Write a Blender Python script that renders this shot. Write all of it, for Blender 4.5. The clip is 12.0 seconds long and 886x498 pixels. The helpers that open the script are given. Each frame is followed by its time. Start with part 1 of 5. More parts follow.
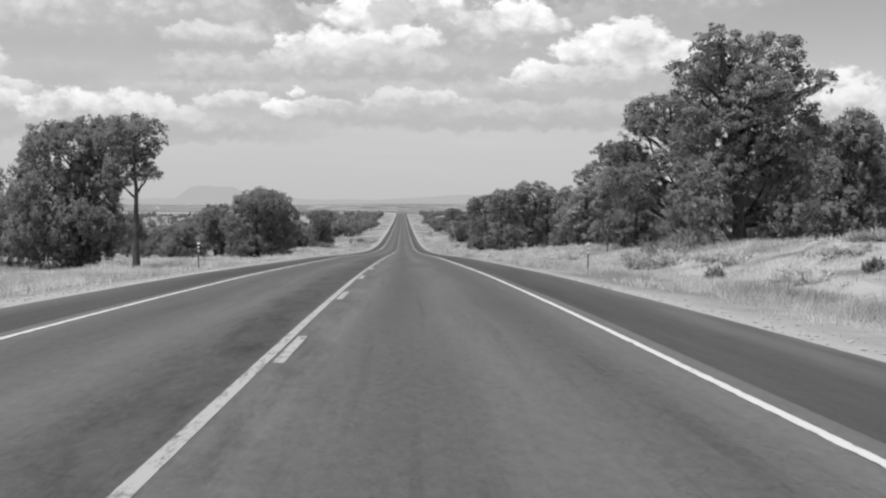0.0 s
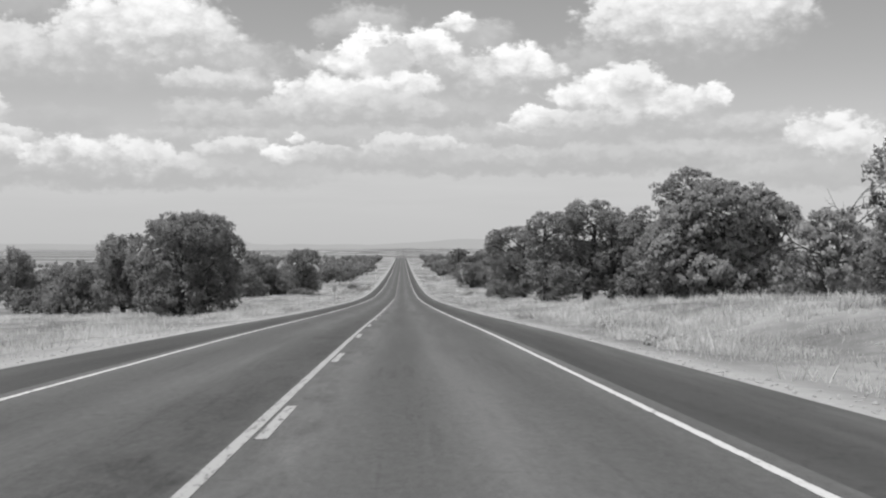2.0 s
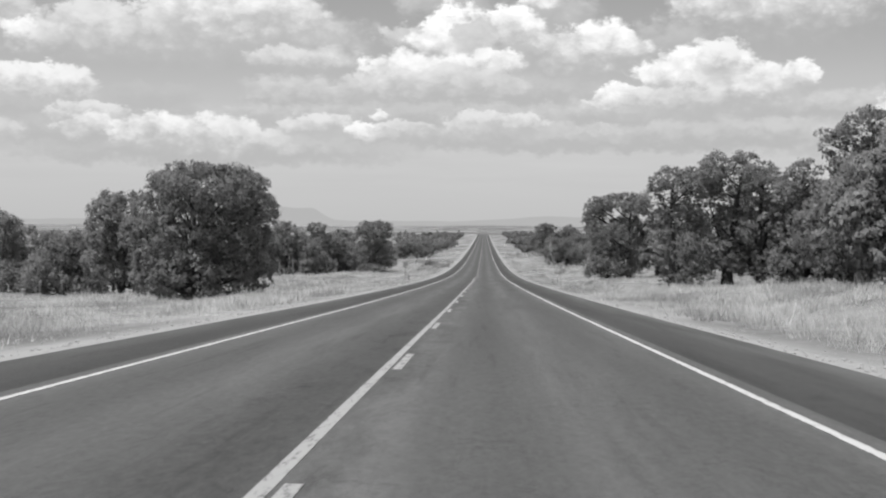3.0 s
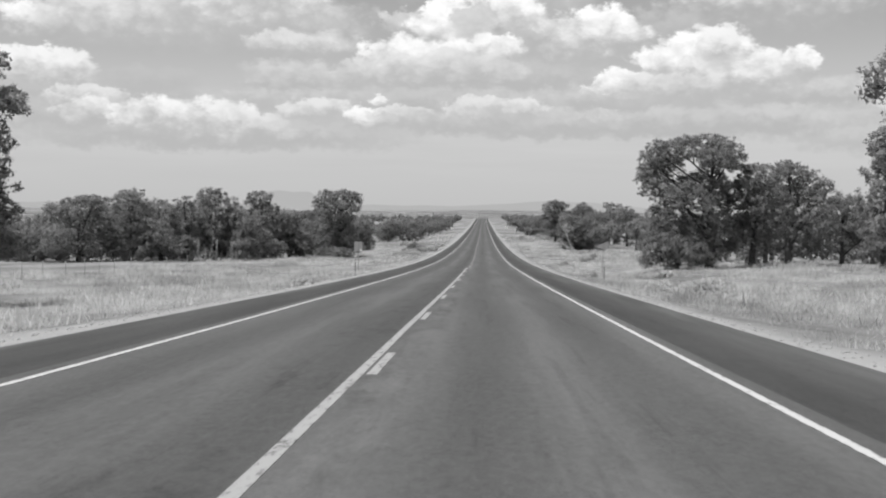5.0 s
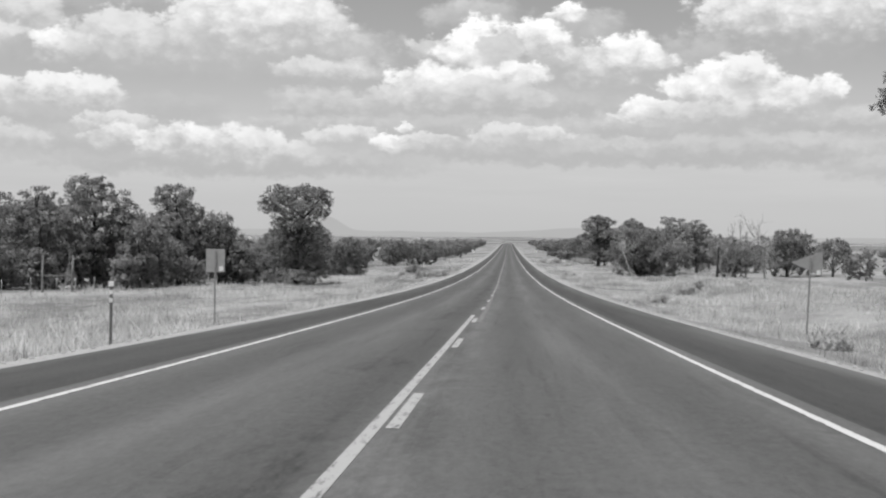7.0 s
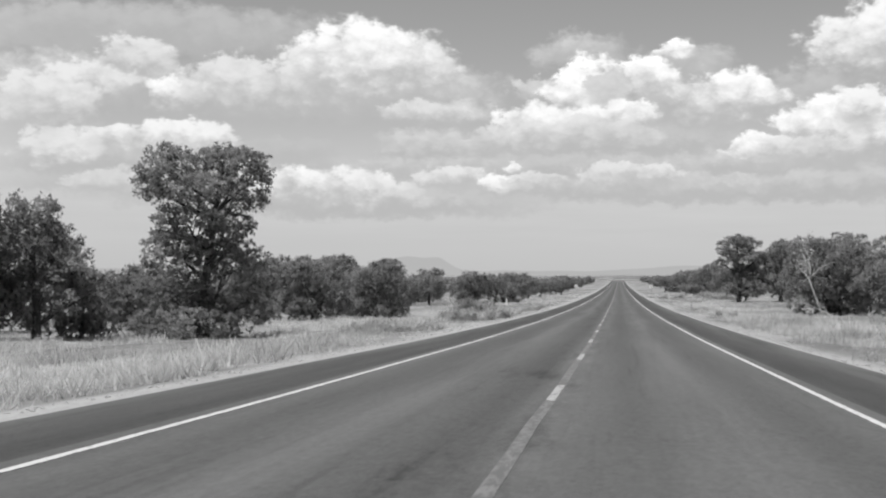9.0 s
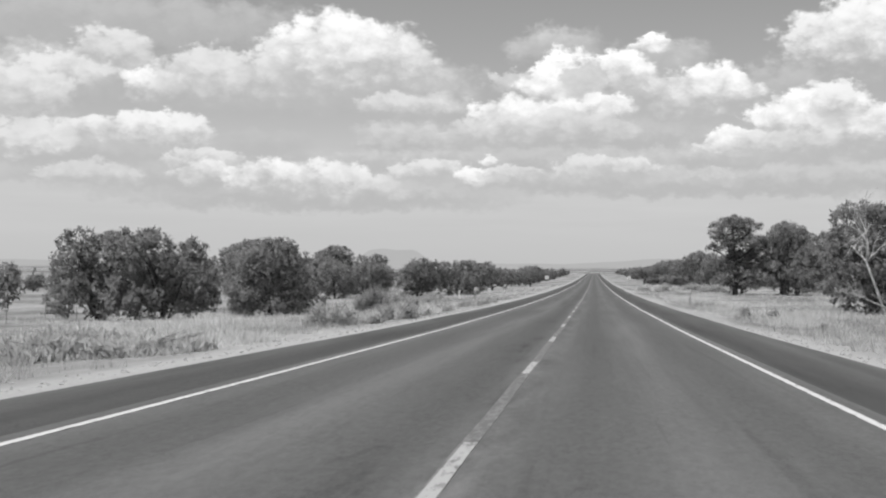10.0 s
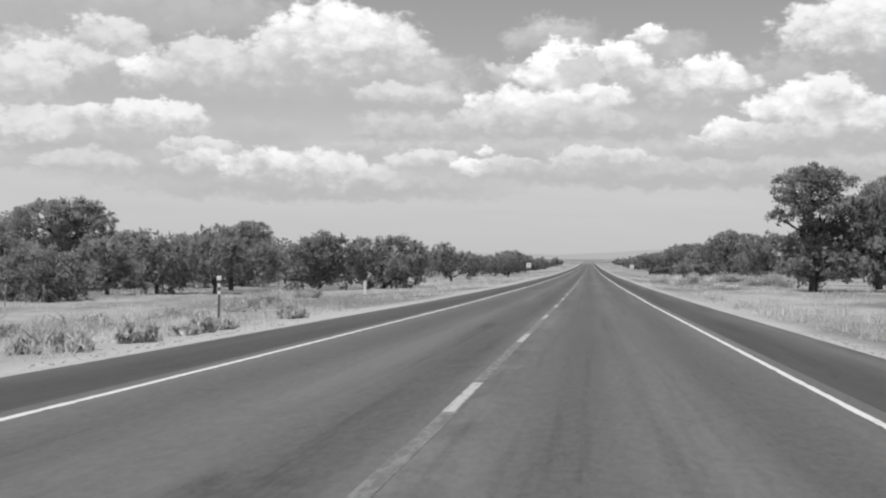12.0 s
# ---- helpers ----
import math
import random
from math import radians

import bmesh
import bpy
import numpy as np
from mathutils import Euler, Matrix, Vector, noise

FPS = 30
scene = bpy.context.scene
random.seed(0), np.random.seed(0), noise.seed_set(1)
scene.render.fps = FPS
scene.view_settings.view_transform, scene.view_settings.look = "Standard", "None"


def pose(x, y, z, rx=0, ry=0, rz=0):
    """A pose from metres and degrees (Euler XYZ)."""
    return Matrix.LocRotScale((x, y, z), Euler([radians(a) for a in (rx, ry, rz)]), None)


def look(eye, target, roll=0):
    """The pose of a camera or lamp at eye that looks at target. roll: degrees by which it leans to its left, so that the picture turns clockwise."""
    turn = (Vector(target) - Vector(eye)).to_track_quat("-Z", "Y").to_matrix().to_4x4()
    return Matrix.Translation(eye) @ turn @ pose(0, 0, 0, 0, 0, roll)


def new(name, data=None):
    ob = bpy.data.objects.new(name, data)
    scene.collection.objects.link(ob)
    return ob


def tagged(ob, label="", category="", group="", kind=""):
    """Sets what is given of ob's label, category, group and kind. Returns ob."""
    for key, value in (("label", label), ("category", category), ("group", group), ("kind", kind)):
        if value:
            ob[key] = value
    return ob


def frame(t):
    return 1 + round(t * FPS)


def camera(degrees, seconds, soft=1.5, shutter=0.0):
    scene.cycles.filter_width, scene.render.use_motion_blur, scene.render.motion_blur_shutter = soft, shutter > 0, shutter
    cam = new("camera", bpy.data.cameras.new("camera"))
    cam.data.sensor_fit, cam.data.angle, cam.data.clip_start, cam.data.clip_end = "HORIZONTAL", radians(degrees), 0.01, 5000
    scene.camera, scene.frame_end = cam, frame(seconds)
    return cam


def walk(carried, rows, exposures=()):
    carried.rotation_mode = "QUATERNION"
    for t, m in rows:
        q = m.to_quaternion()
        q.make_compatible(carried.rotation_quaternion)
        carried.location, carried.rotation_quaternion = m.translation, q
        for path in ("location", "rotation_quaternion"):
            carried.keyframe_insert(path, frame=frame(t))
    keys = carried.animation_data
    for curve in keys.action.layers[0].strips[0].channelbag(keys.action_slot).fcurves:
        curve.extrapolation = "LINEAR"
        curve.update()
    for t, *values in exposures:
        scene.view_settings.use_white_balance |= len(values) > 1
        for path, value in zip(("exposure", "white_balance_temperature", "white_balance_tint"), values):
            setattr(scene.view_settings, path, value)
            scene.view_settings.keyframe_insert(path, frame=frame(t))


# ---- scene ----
# ---------------------------------------------------------------- camera and its way
cam = camera(37.65, 12.0, soft=2.2)

# seconds, x, y, z, yaw, pitch, roll
PATH = (
    (0.0, 0.99, 0.00, 1.28, -1.78, -2.08, -0.32),
    (0.5, 1.08, 15.40, 0.89, -2.51, -1.13, -0.08),
    (1.0, 1.01, 30.81, 0.51, -2.40, -0.90, -0.25),
    (1.5, 0.99, 46.23, 0.08, -2.20, -0.36, -0.20),
    (2.0, 1.02, 61.68, -0.42, -1.81, -0.10, -0.03),
    (2.5, 0.92, 77.16, -0.96, -1.04, 0.02, -0.46),
    (3.0, 0.90, 92.69, -1.48, 1.81, -1.11, -0.44),
    (3.2, 0.87, 98.91, -1.69, 1.74, -1.63, -0.31),
    (4.8, 1.00, 149.04, -3.52, 1.78, -1.57, -0.76),
    (5.0, 1.00, 155.36, -3.71, 1.76, -1.76, -0.65),
    (5.5, 0.96, 171.22, -4.28, 1.34, -1.25, -0.43),
    (6.0, 0.91, 187.17, -4.89, 1.56, -1.29, -0.60),
    (6.5, 0.89, 203.23, -5.38, 1.64, -1.32, -0.89),
    (7.0, 0.80, 219.39, -5.95, 2.88, -0.58, -0.90),
    (7.5, 0.85, 235.68, -6.45, 5.69, -0.13, 0.05),
    (7.7, 0.83, 242.23, -6.64, 6.14, 0.20, 0.22),
    (9.3, 0.87, 295.43, -8.06, 7.78, 1.15, -0.37),
    (9.5, 0.95, 302.19, -8.21, 7.56, 0.50, -0.42),
    (10.0, 0.95, 319.20, -8.56, 6.63, 0.83, -0.45),
    (10.5, 1.00, 336.1, -8.84, 6.29, 0.69, -0.63),
    (11.0, 1.06, 353.05, -9.09, 6.31, 0.77, -0.48),
    (11.5, 1.11, 370.2, -9.36, 6.41, 0.65, -0.74),
    (12.0, 1.12, 387.4, -9.56, 6.44, 0.40, -0.78),
)
walk(cam, [(t, pose(x, y, z, 90 + p, r, w)) for t, x, y, z, w, p, r in PATH])

# ---------------------------------------------------------------- light: high sun, clouded sky
SUN_EL, SUN_AZ = 68.0, -125.0          # degrees; azimuth clockwise from the road's direction
SKY = 0.1

sun = new("sun", bpy.data.lights.new("sun", "SUN"))
sun.data.energy, sun.data.angle = 3.6, radians(0.5)
sun.data.color = (1.0, 1.0, 1.0)
sd = Vector((math.sin(radians(SUN_AZ)) * math.cos(radians(SUN_EL)), math.cos(radians(SUN_AZ)) * math.cos(radians(SUN_EL)), math.sin(radians(SUN_EL))))
sun.matrix_world = look(sd * 100, (0, 0, 0))


class Nodes:
    """Short hand for building a node tree."""

    def __init__(self, tree):
        self.t = tree

    def put(self, kind, **sets):
        n = self.t.nodes.new(kind)
        for k, v in sets.items():
            setattr(n, k, v)
        return n

    def link(self, a, b):
        self.t.links.new(a, b)

    def feed(self, socket, v):
        if isinstance(v, bpy.types.NodeSocket):
            self.link(v, socket)
        else:
            socket.default_value = v

    def math(self, op, a, b=0.0, c=0.0, clamp=False):
        n = self.put("ShaderNodeMath", operation=op, use_clamp=clamp)
        for i, v in enumerate((a, b, c)):
            self.feed(n.inputs[i], v)
        return n.outputs[0]

    def vec(self, op, a, b=(0, 0, 0)):
        n = self.put("ShaderNodeVectorMath", operation=op)
        self.feed(n.inputs[0], a)
        self.feed(n.inputs[1], b)
        return n.outputs[0]

    def xyz(self, x, y, z=0.0):
        n = self.put("ShaderNodeCombineXYZ")
        for i, v in enumerate((x, y, z)):
            self.feed(n.inputs[i], v)
        return n.outputs[0]

    def split(self, v):
        n = self.put("ShaderNodeSeparateXYZ")
        self.feed(n.inputs[0], v)
        return n.outputs

    def noise(self, v, scale, detail=4.0, rough=0.55, distortion=0.0):
        n = self.put("ShaderNodeTexNoise")
        self.feed(n.inputs["Vector"], v)
        n.inputs["Scale"].default_value, n.inputs["Detail"].default_value = scale, detail
        n.inputs["Roughness"].default_value, n.inputs["Distortion"].default_value = rough, distortion
        return n.outputs

    def span(self, v, a, b, c=0.0, d=1.0, smooth=True):
        n = self.put("ShaderNodeMapRange", interpolation_type="SMOOTHSTEP" if smooth else "LINEAR")
        for i, q in enumerate((v, a, b, c, d)):
            self.feed(n.inputs[i], q)
        return n.outputs[0]

    def mix(self, f, a, b):
        n = self.put("ShaderNodeMix", data_type="FLOAT")
        self.feed(n.inputs[0], f)
        self.feed(n.inputs[2], a)
        self.feed(n.inputs[3], b)
        return n.outputs[0]


world = bpy.data.worlds.new("sky")
world.use_nodes = True
scene.world = world
world.node_tree.nodes.clear()
W = Nodes(world.node_tree)
air = W.put("ShaderNodeTexSky", sky_type="NISHITA")
air.sun_disc = False
air.sun_elevation, air.sun_rotation = radians(SUN_EL), radians(SUN_AZ)
air.altitude, air.dust_density = 1800.0, 2.0
grey = W.put("ShaderNodeRGBToBW")
W.link(air.outputs[0], grey.inputs[0])
way = W.put("ShaderNodeTexCoord").outputs["Generated"]
dx, dy, dz = W.split(way)
az = W.math("MULTIPLY", W.math("ARCTAN2", dx, dy), 57.2958)
el = W.math("MULTIPLY", W.math("ARCSINE", dz), 57.2958)
flat = W.xyz(az, W.math("MULTIPLY", el, 1.5))
big = W.noise(flat, 0.30, 6.0, 0.62)
fine = W.noise(flat, 0.95, 8.0, 0.62)
tiny = W.noise(flat, 2.6, 5.0, 0.6)
half_one = (0.5, 0.5, 0.5)
warp = W.vec("MULTIPLY", W.vec("SUBTRACT", big[1], half_one), (1.6, 0.7, 0))
warp = W.vec("ADD", warp, W.vec("MULTIPLY", W.vec("SUBTRACT", fine[1], half_one), (1.7, 1.1, 0)))
warp = W.vec("ADD", warp, W.vec("MULTIPLY", W.vec("SUBTRACT", tiny[1], half_one), (0.5, 0.4, 0)))
spot = W.vec("ADD", W.xyz(az, el), warp)
billow = W.math("SUBTRACT", fine[0], 0.5)
cell = W.put("ShaderNodeTexVoronoi", feature="SMOOTH_F1", voronoi_dimensions="2D")
W.feed(cell.inputs["Vector"], W.vec("ADD", flat, W.vec("MULTIPLY", W.vec("SUBTRACT", fine[1], half_one), (0.9, 0.9, 0))))
cell.inputs["Scale"].default_value, cell.inputs["Detail"].default_value = 0.9, 3.0
cell.inputs["Roughness"].default_value, cell.inputs["Smoothness"].default_value = 0.55, 0.35
puff = W.math("SUBTRACT", 0.55, cell.outputs["Distance"])
rough = W.math("MULTIPLY_ADD", billow, 0.9, W.math("MULTIPLY_ADD", puff, 0.5, 0.1))

# bodies of cloud: azimuth and elevation in degrees, half width, half height, tone
BODY = (
    (-10.9, 7.82, 5.1, 1.12, 0.55), (-7.5, 7.08, 1.9, 0.49, 0.70), (-15.8, 7.73, 2.7, 0.97, 0.50), (-8.0, 5.49, 2.3, 0.68, 0.60),
    (0.4, 5.87, 4.1, 0.87, 0.55), (3.4, 7.24, 2.9, 0.87, 0.60), (2.9, 9.07, 1.7, 0.78, 0.45), (12.0, 5.06, 6.6, 0.63, 0.55),
    (7.8, 7.84, 1.7, 0.68, 0.30), (-14.4, 4.83, 1.7, 0.53, 0.20), (-1.1, 4.62, 10.2, 0.53, 0.50), (-12.1, 3.09, 7.3, 0.58, 0.55),
    (3.9, 3.75, 10.2, 0.53, 0.50), (13.7, 3.79, 7.3, 0.63, 0.50), (-1.8, 9.68, 1.7, 0.68, 0.55), (17.9, 3.04, 3.9, 0.58, 0.40),
    (-21.2, 10.24, 8.0, 0.97, 0.30), (-23.5, 8.01, 3.6, 0.97, 0.60), (-14.6, 5.40, 1.7, 0.53, 0.20), (-18.8, 3.85, 6.3, 0.58, 0.45),
    (-22.4, 4.74, 3.9, 0.63, 0.45),
)
HEAD_WEST = (
    (-3.6, 8.10, 0.7, 0.41, 0.45), (-17.0, 8.26, 1.5, 0.83, 0.60), (-12.9, 8.69, 1.7, 1.09, 0.75), (-9.2, 9.08, 1.5, 1.02, 0.75),
    (-11.2, 9.31, 2.1, 1.12, 0.90), (-8.5, 7.06, 1.5, 0.34, 0.50), (2.4, 9.75, 0.8, 0.27, 1.00), (1.1, 8.50, 1.0, 0.63, 1.00),
    (-1.4, 7.89, 1.3, 0.97, 1.05), (-0.2, 6.97, 1.3, 0.44, 0.90), (-0.4, 8.34, 0.7, 0.41, -0.10), (4.0, 7.49, 1.2, 0.68, 0.60),
    (5.1, 7.78, 1.3, 0.73, 0.95), (-3.5, 6.44, 1.5, 0.78, 0.90), (-5.6, 5.91, 1.0, 0.39, 0.40), (-1.1, 6.18, 2.2, 0.53, 0.45),
)
HEAD_EAST = (
    (11.5, 6.03, 1.6, 0.73, 0.85), (13.4, 6.40, 0.6, 0.53, 1.00), (9.5, 6.37, 1.9, 1.02, 1.00), (10.0, 7.26, 0.7, 0.53, 1.00),
    (6.0, 5.48, 0.9, 0.49, 0.95), (8.3, 5.47, 1.7, 0.39, 0.50), (14.6, 10.10, 2.2, 0.87, 0.70), (12.1, 9.82, 2.9, 1.12, 0.85),
    (-16.8, 4.12, 1.0, 0.39, 0.70), (-14.1, 3.89, 1.4, 0.58, 0.85), (-11.4, 3.78, 1.2, 0.63, 0.75), (-9.8, 3.53, 1.0, 0.44, 0.55),
    (-7.4, 4.26, 1.1, 0.34, 0.60), (-5.1, 3.90, 0.8, 0.36, 0.85), (-4.6, 4.82, 0.3, 0.19, 0.90), (-3.6, 4.17, 1.0, 0.24, 0.50),
    (-0.2, 4.31, 1.1, 0.39, 0.55), (1.5, 4.47, 1.0, 0.32, 0.60), (5.1, 4.15, 0.8, 0.22, 0.40), (18.3, 4.69, 1.4, 0.68, 0.80),
    (19.7, 4.15, 1.2, 0.58, 0.75),
)
HEAD_FAR_WEST = (
    (-21.0, 8.96, 1.2, 0.73, 0.60), (-19.3, 7.71, 0.9, 0.49, 0.90), (-23.1, 8.15, 1.7, 0.58, 0.65), (-18.8, 5.92, 1.5, 0.49, 0.80),
    (-17.0, 4.67, 1.2, 0.34, 0.60), (-18.5, 4.44, 0.6, 0.24, 0.55), (-24.1, 5.33, 1.3, 0.63, 0.95), (-20.0, 5.74, 2.2, 0.44, 0.75),
    (-21.9, 3.80, 1.5, 0.44, 0.45), (-24.9, 7.21, 1.7, 0.97, 0.60),
)

# open sky, paling into haze above the horizon
veil = W.span(el, 8.0, 1.5, 0.0, 0.85)
haze_band = W.math("MULTIPLY", W.math("SUBTRACT", W.noise(W.xyz(W.math("MULTIPLY", az, 0.09), W.math("MULTIPLY", el, 1.1)), 1.0, 5.0, 0.6)[0], 0.5), 1.4)
base = W.mix(veil, W.math("MULTIPLY", grey.outputs[0], 1.12), W.math("ADD", W.span(el, 0.0, 4.0, 5.4, 6.0), W.math("MULTIPLY", haze_band, W.span(el, 0.4, 2.5))))
radiance = base


def cloud_group():
    """One cloud laid over what stands behind it: crisp and bright above, soft and grey below."""
    tree = bpy.data.node_groups.new("cloud", "ShaderNodeTree")
    for name in ("Behind", "Rough", "Thin", "Low Edge", "Top Edge", "Opacity", "Glow", "Shade"):
        tree.interface.new_socket(name, in_out="INPUT", socket_type="NodeSocketFloat")
    for name in ("Spot", "Middle", "Reach"):
        tree.interface.new_socket(name, in_out="INPUT", socket_type="NodeSocketVector")
    tree.interface.new_socket("Radiance", in_out="OUTPUT", socket_type="NodeSocketFloat")
    g = Nodes(tree)
    i = g.put("NodeGroupInput").outputs
    # tied to what lies behind, so that the clouds are worked out one after another
    at = g.vec("ADD", i["Spot"], g.vec("MULTIPLY", g.xyz(i["Behind"], i["Behind"]), (1e-6, 1e-6, 0)))
    px, py, _ = g.split(g.vec("DIVIDE", g.vec("SUBTRACT", at, i["Middle"]), i["Reach"]))
    pd = g.math("MAXIMUM", py, g.math("MULTIPLY", py, -1.15))
    deep = g.math("SUBTRACT", 1.0, g.math("MULTIPLY_ADD", pd, pd, g.math("MULTIPLY", px, px)))
    cover = g.span(g.math("MULTIPLY_ADD", i["Rough"], 0.75, deep), i["Thin"], g.span(py, -0.6, 0.35, i["Low Edge"], i["Top Edge"]))
    light = g.span(g.math("MULTIPLY_ADD", i["Rough"], 0.9, py), -0.4, 0.85)
    out = g.mix(g.math("MULTIPLY", cover, i["Opacity"]), i["Behind"], g.math("MULTIPLY_ADD", light, i["Glow"], i["Shade"]))
    g.link(out, g.put("NodeGroupOutput").inputs[0])
    return tree


CLOUD = cloud_group()


def lay(behind, cu, cv, a, b, thin, low, top, opacity, glow, dim):
    n = W.put("ShaderNodeGroup", node_tree=CLOUD)
    for name, v in (("Behind", behind), ("Rough", rough), ("Thin", thin), ("Low Edge", low), ("Top Edge", top), ("Opacity", opacity),
                    ("Glow", glow), ("Shade", dim), ("Spot", spot), ("Middle", (cu, cv, 0)), ("Reach", (a, b, 1))):
        W.feed(n.inputs[name], v)
    return n.outputs[0]


for cu, cv, a, b, k in BODY:
    radiance = lay(radiance, cu, cv, a * 1.45, b * 1.55, -0.1, 0.8, 0.7, min(0.55 + 0.7 * k, 0.95), 3.2 * k, 4.95)
for cu, cv, a, b, k in HEAD_FAR_WEST + HEAD_WEST + HEAD_EAST:
    radiance = lay(radiance, cu, cv - 0.62 * b, a * 1.8, b * 2.5, 0.05, 1.9, 0.42, min(0.6 + 0.45 * abs(k), 1.0), 5.7 * max(k, 0.0), 5.05)
# clouds go on, unplaced, over the rest of the sky; unseen, brightened for fill
away = W.math("MAXIMUM", W.span(W.math("ABSOLUTE", az), 24, 34), W.span(el, 13, 18))
high = W.noise(flat, 0.06, 6.0, 0.6)[0]
far_mass = W.math("MULTIPLY", away, W.span(high, 0.4, 0.56))
radiance = W.mix(W.span(el, 2.4, 0.6), radiance, base)
radiance = W.mix(far_mass, radiance, W.span(high, 0.45, 0.7, 6.0, 9.5))
back = W.put("ShaderNodeBackground")
W.link(radiance, back.inputs[0])
back.inputs[1].default_value = SKY
W.link(back.outputs[0], W.put("ShaderNodeOutputWorld").inputs[0])

# ---------------------------------------------------------------- materials (the film is black and white)


def material(name, build):
    m = bpy.data.materials.new(name)
    m.use_nodes = True
    n = Nodes(m.node_tree)
    p = m.node_tree.nodes["Principled BSDF"]
    p.inputs["Roughness"].default_value = 0.9
    p.inputs["Specular IOR Level"].default_value = 0.25
    build(n, p, n.put("ShaderNodeTexCoord").outputs["Object"])
    return m


def bump(n, p, height, strength, distance):
    b = n.put("ShaderNodeBump")
    b.inputs["Strength"].default_value, b.inputs["Distance"].default_value = strength, distance
    n.feed(b.inputs["Height"], height)
    n.link(b.outputs[0], p.inputs["Normal"])


def shade(n, p, v):
    n.feed(p.inputs["Base Color"], v)


def m_lane(n, p, c):
    x, y, _ = n.split(c)
    along = n.vec("MULTIPLY", c, (1, 0.02, 1))
    streak = n.noise(along, 1.6, 5.0, 0.6)[0]
    stain = n.noise(n.vec("MULTIPLY", c, (1, 0.12, 1)), 0.5, 4.0, 0.6)[0]
    grit = n.noise(c, 45.0, 3.0, 0.7)[0]
    v = n.math("MULTIPLY_ADD", n.math("SUBTRACT", streak, 0.5), 0.075, 0.098)
    v = n.math("MULTIPLY_ADD", n.math("SUBTRACT", stain, 0.5), 0.03, v)
    v = n.math("MULTIPLY_ADD", n.math("SUBTRACT", grit, 0.5), 0.06, v)
    mottle = n.noise(n.vec("MULTIPLY", c, (1, 0.3, 1)), 14.0, 5.0, 0.75)[0]
    v = n.math("MULTIPLY_ADD", n.math("SUBTRACT", mottle, 0.5), 0.085, v)
    # darker oil strip beside the centre line and polished wheel tracks
    oil = n.math("MULTIPLY", n.span(x, -1.15, -0.5), n.span(x, -0.2, -0.45))
    v = n.math("MULTIPLY_ADD", n.math("MULTIPLY", oil, streak), -0.045, v)
    # an old patch of sealing, tar on one side of the line and scuffs on the other, that thins out down the hill
    fresh = n.span(y, 150, 60)
    blot = n.noise(n.vec("MULTIPLY", c, (1, 0.22, 1)), 1.7, 5.0, 0.7, 0.6)[0]
    tar = n.math("MULTIPLY", n.math("MULTIPLY", n.span(x, -1.9, -1.0), n.span(x, -0.3, -0.5)), n.span(blot, 0.36, 0.6))
    v = n.math("MULTIPLY_ADD", n.math("MULTIPLY", tar, fresh), -0.02, v)
    scuff = n.math("MULTIPLY", n.math("MULTIPLY", n.span(x, -0.3, -0.1), n.span(x, 0.5, 0.1)), n.math("SUBTRACT", blot, 0.5))
    v = n.math("MULTIPLY_ADD", scuff, 0.16, v)
    # cracks that wander across the lanes, sealed long ago
    crack = n.put("ShaderNodeTexVoronoi", feature="DISTANCE_TO_EDGE")
    n.feed(crack.inputs["Vector"], n.vec("ADD", n.vec("MULTIPLY", c, (0.35, 0.11, 1)), n.vec("MULTIPLY", n.noise(c, 0.7, 5.0, 0.65)[1], (0.5, 0.4, 0))))
    v = n.math("MULTIPLY", v, n.span(crack.outputs["Distance"], 0.0, 0.012, 0.8, 1.0))
    track = n.math("COSINE", n.math("MULTIPLY", n.math("SUBTRACT", n.math("ABSOLUTE", x), 1.0), 3.5))
    v = n.math("MULTIPLY_ADD", n.math("MULTIPLY", track, n.span(streak, 0.25, 0.7, 0.3, 1.0)), -0.019, v)
    # rubber and old sealing marks drawn out along the lanes
    seal = n.noise(n.vec("MULTIPLY", c, (1, 0.008, 1)), 5.0, 3.0, 0.6)[0]
    v = n.math("MULTIPLY_ADD", n.span(seal, 0.56, 0.7), -0.014, v)
    rub = n.noise(n.vec("MULTIPLY", c, (1, 0.25, 1)), 1.1, 6.0, 0.7)[0]
    v = n.math("MULTIPLY_ADD", n.math("MULTIPLY", n.span(rub, 0.52, 0.7), n.span(n.math("ABSOLUTE", n.math("ADD", x, 0.6)), 1.1, 0.5)), -0.03, v)
    shade(n, p, v)
    p.inputs["Roughness"].default_value = 0.85
    bump(n, p, grit, 0.5, 0.01)


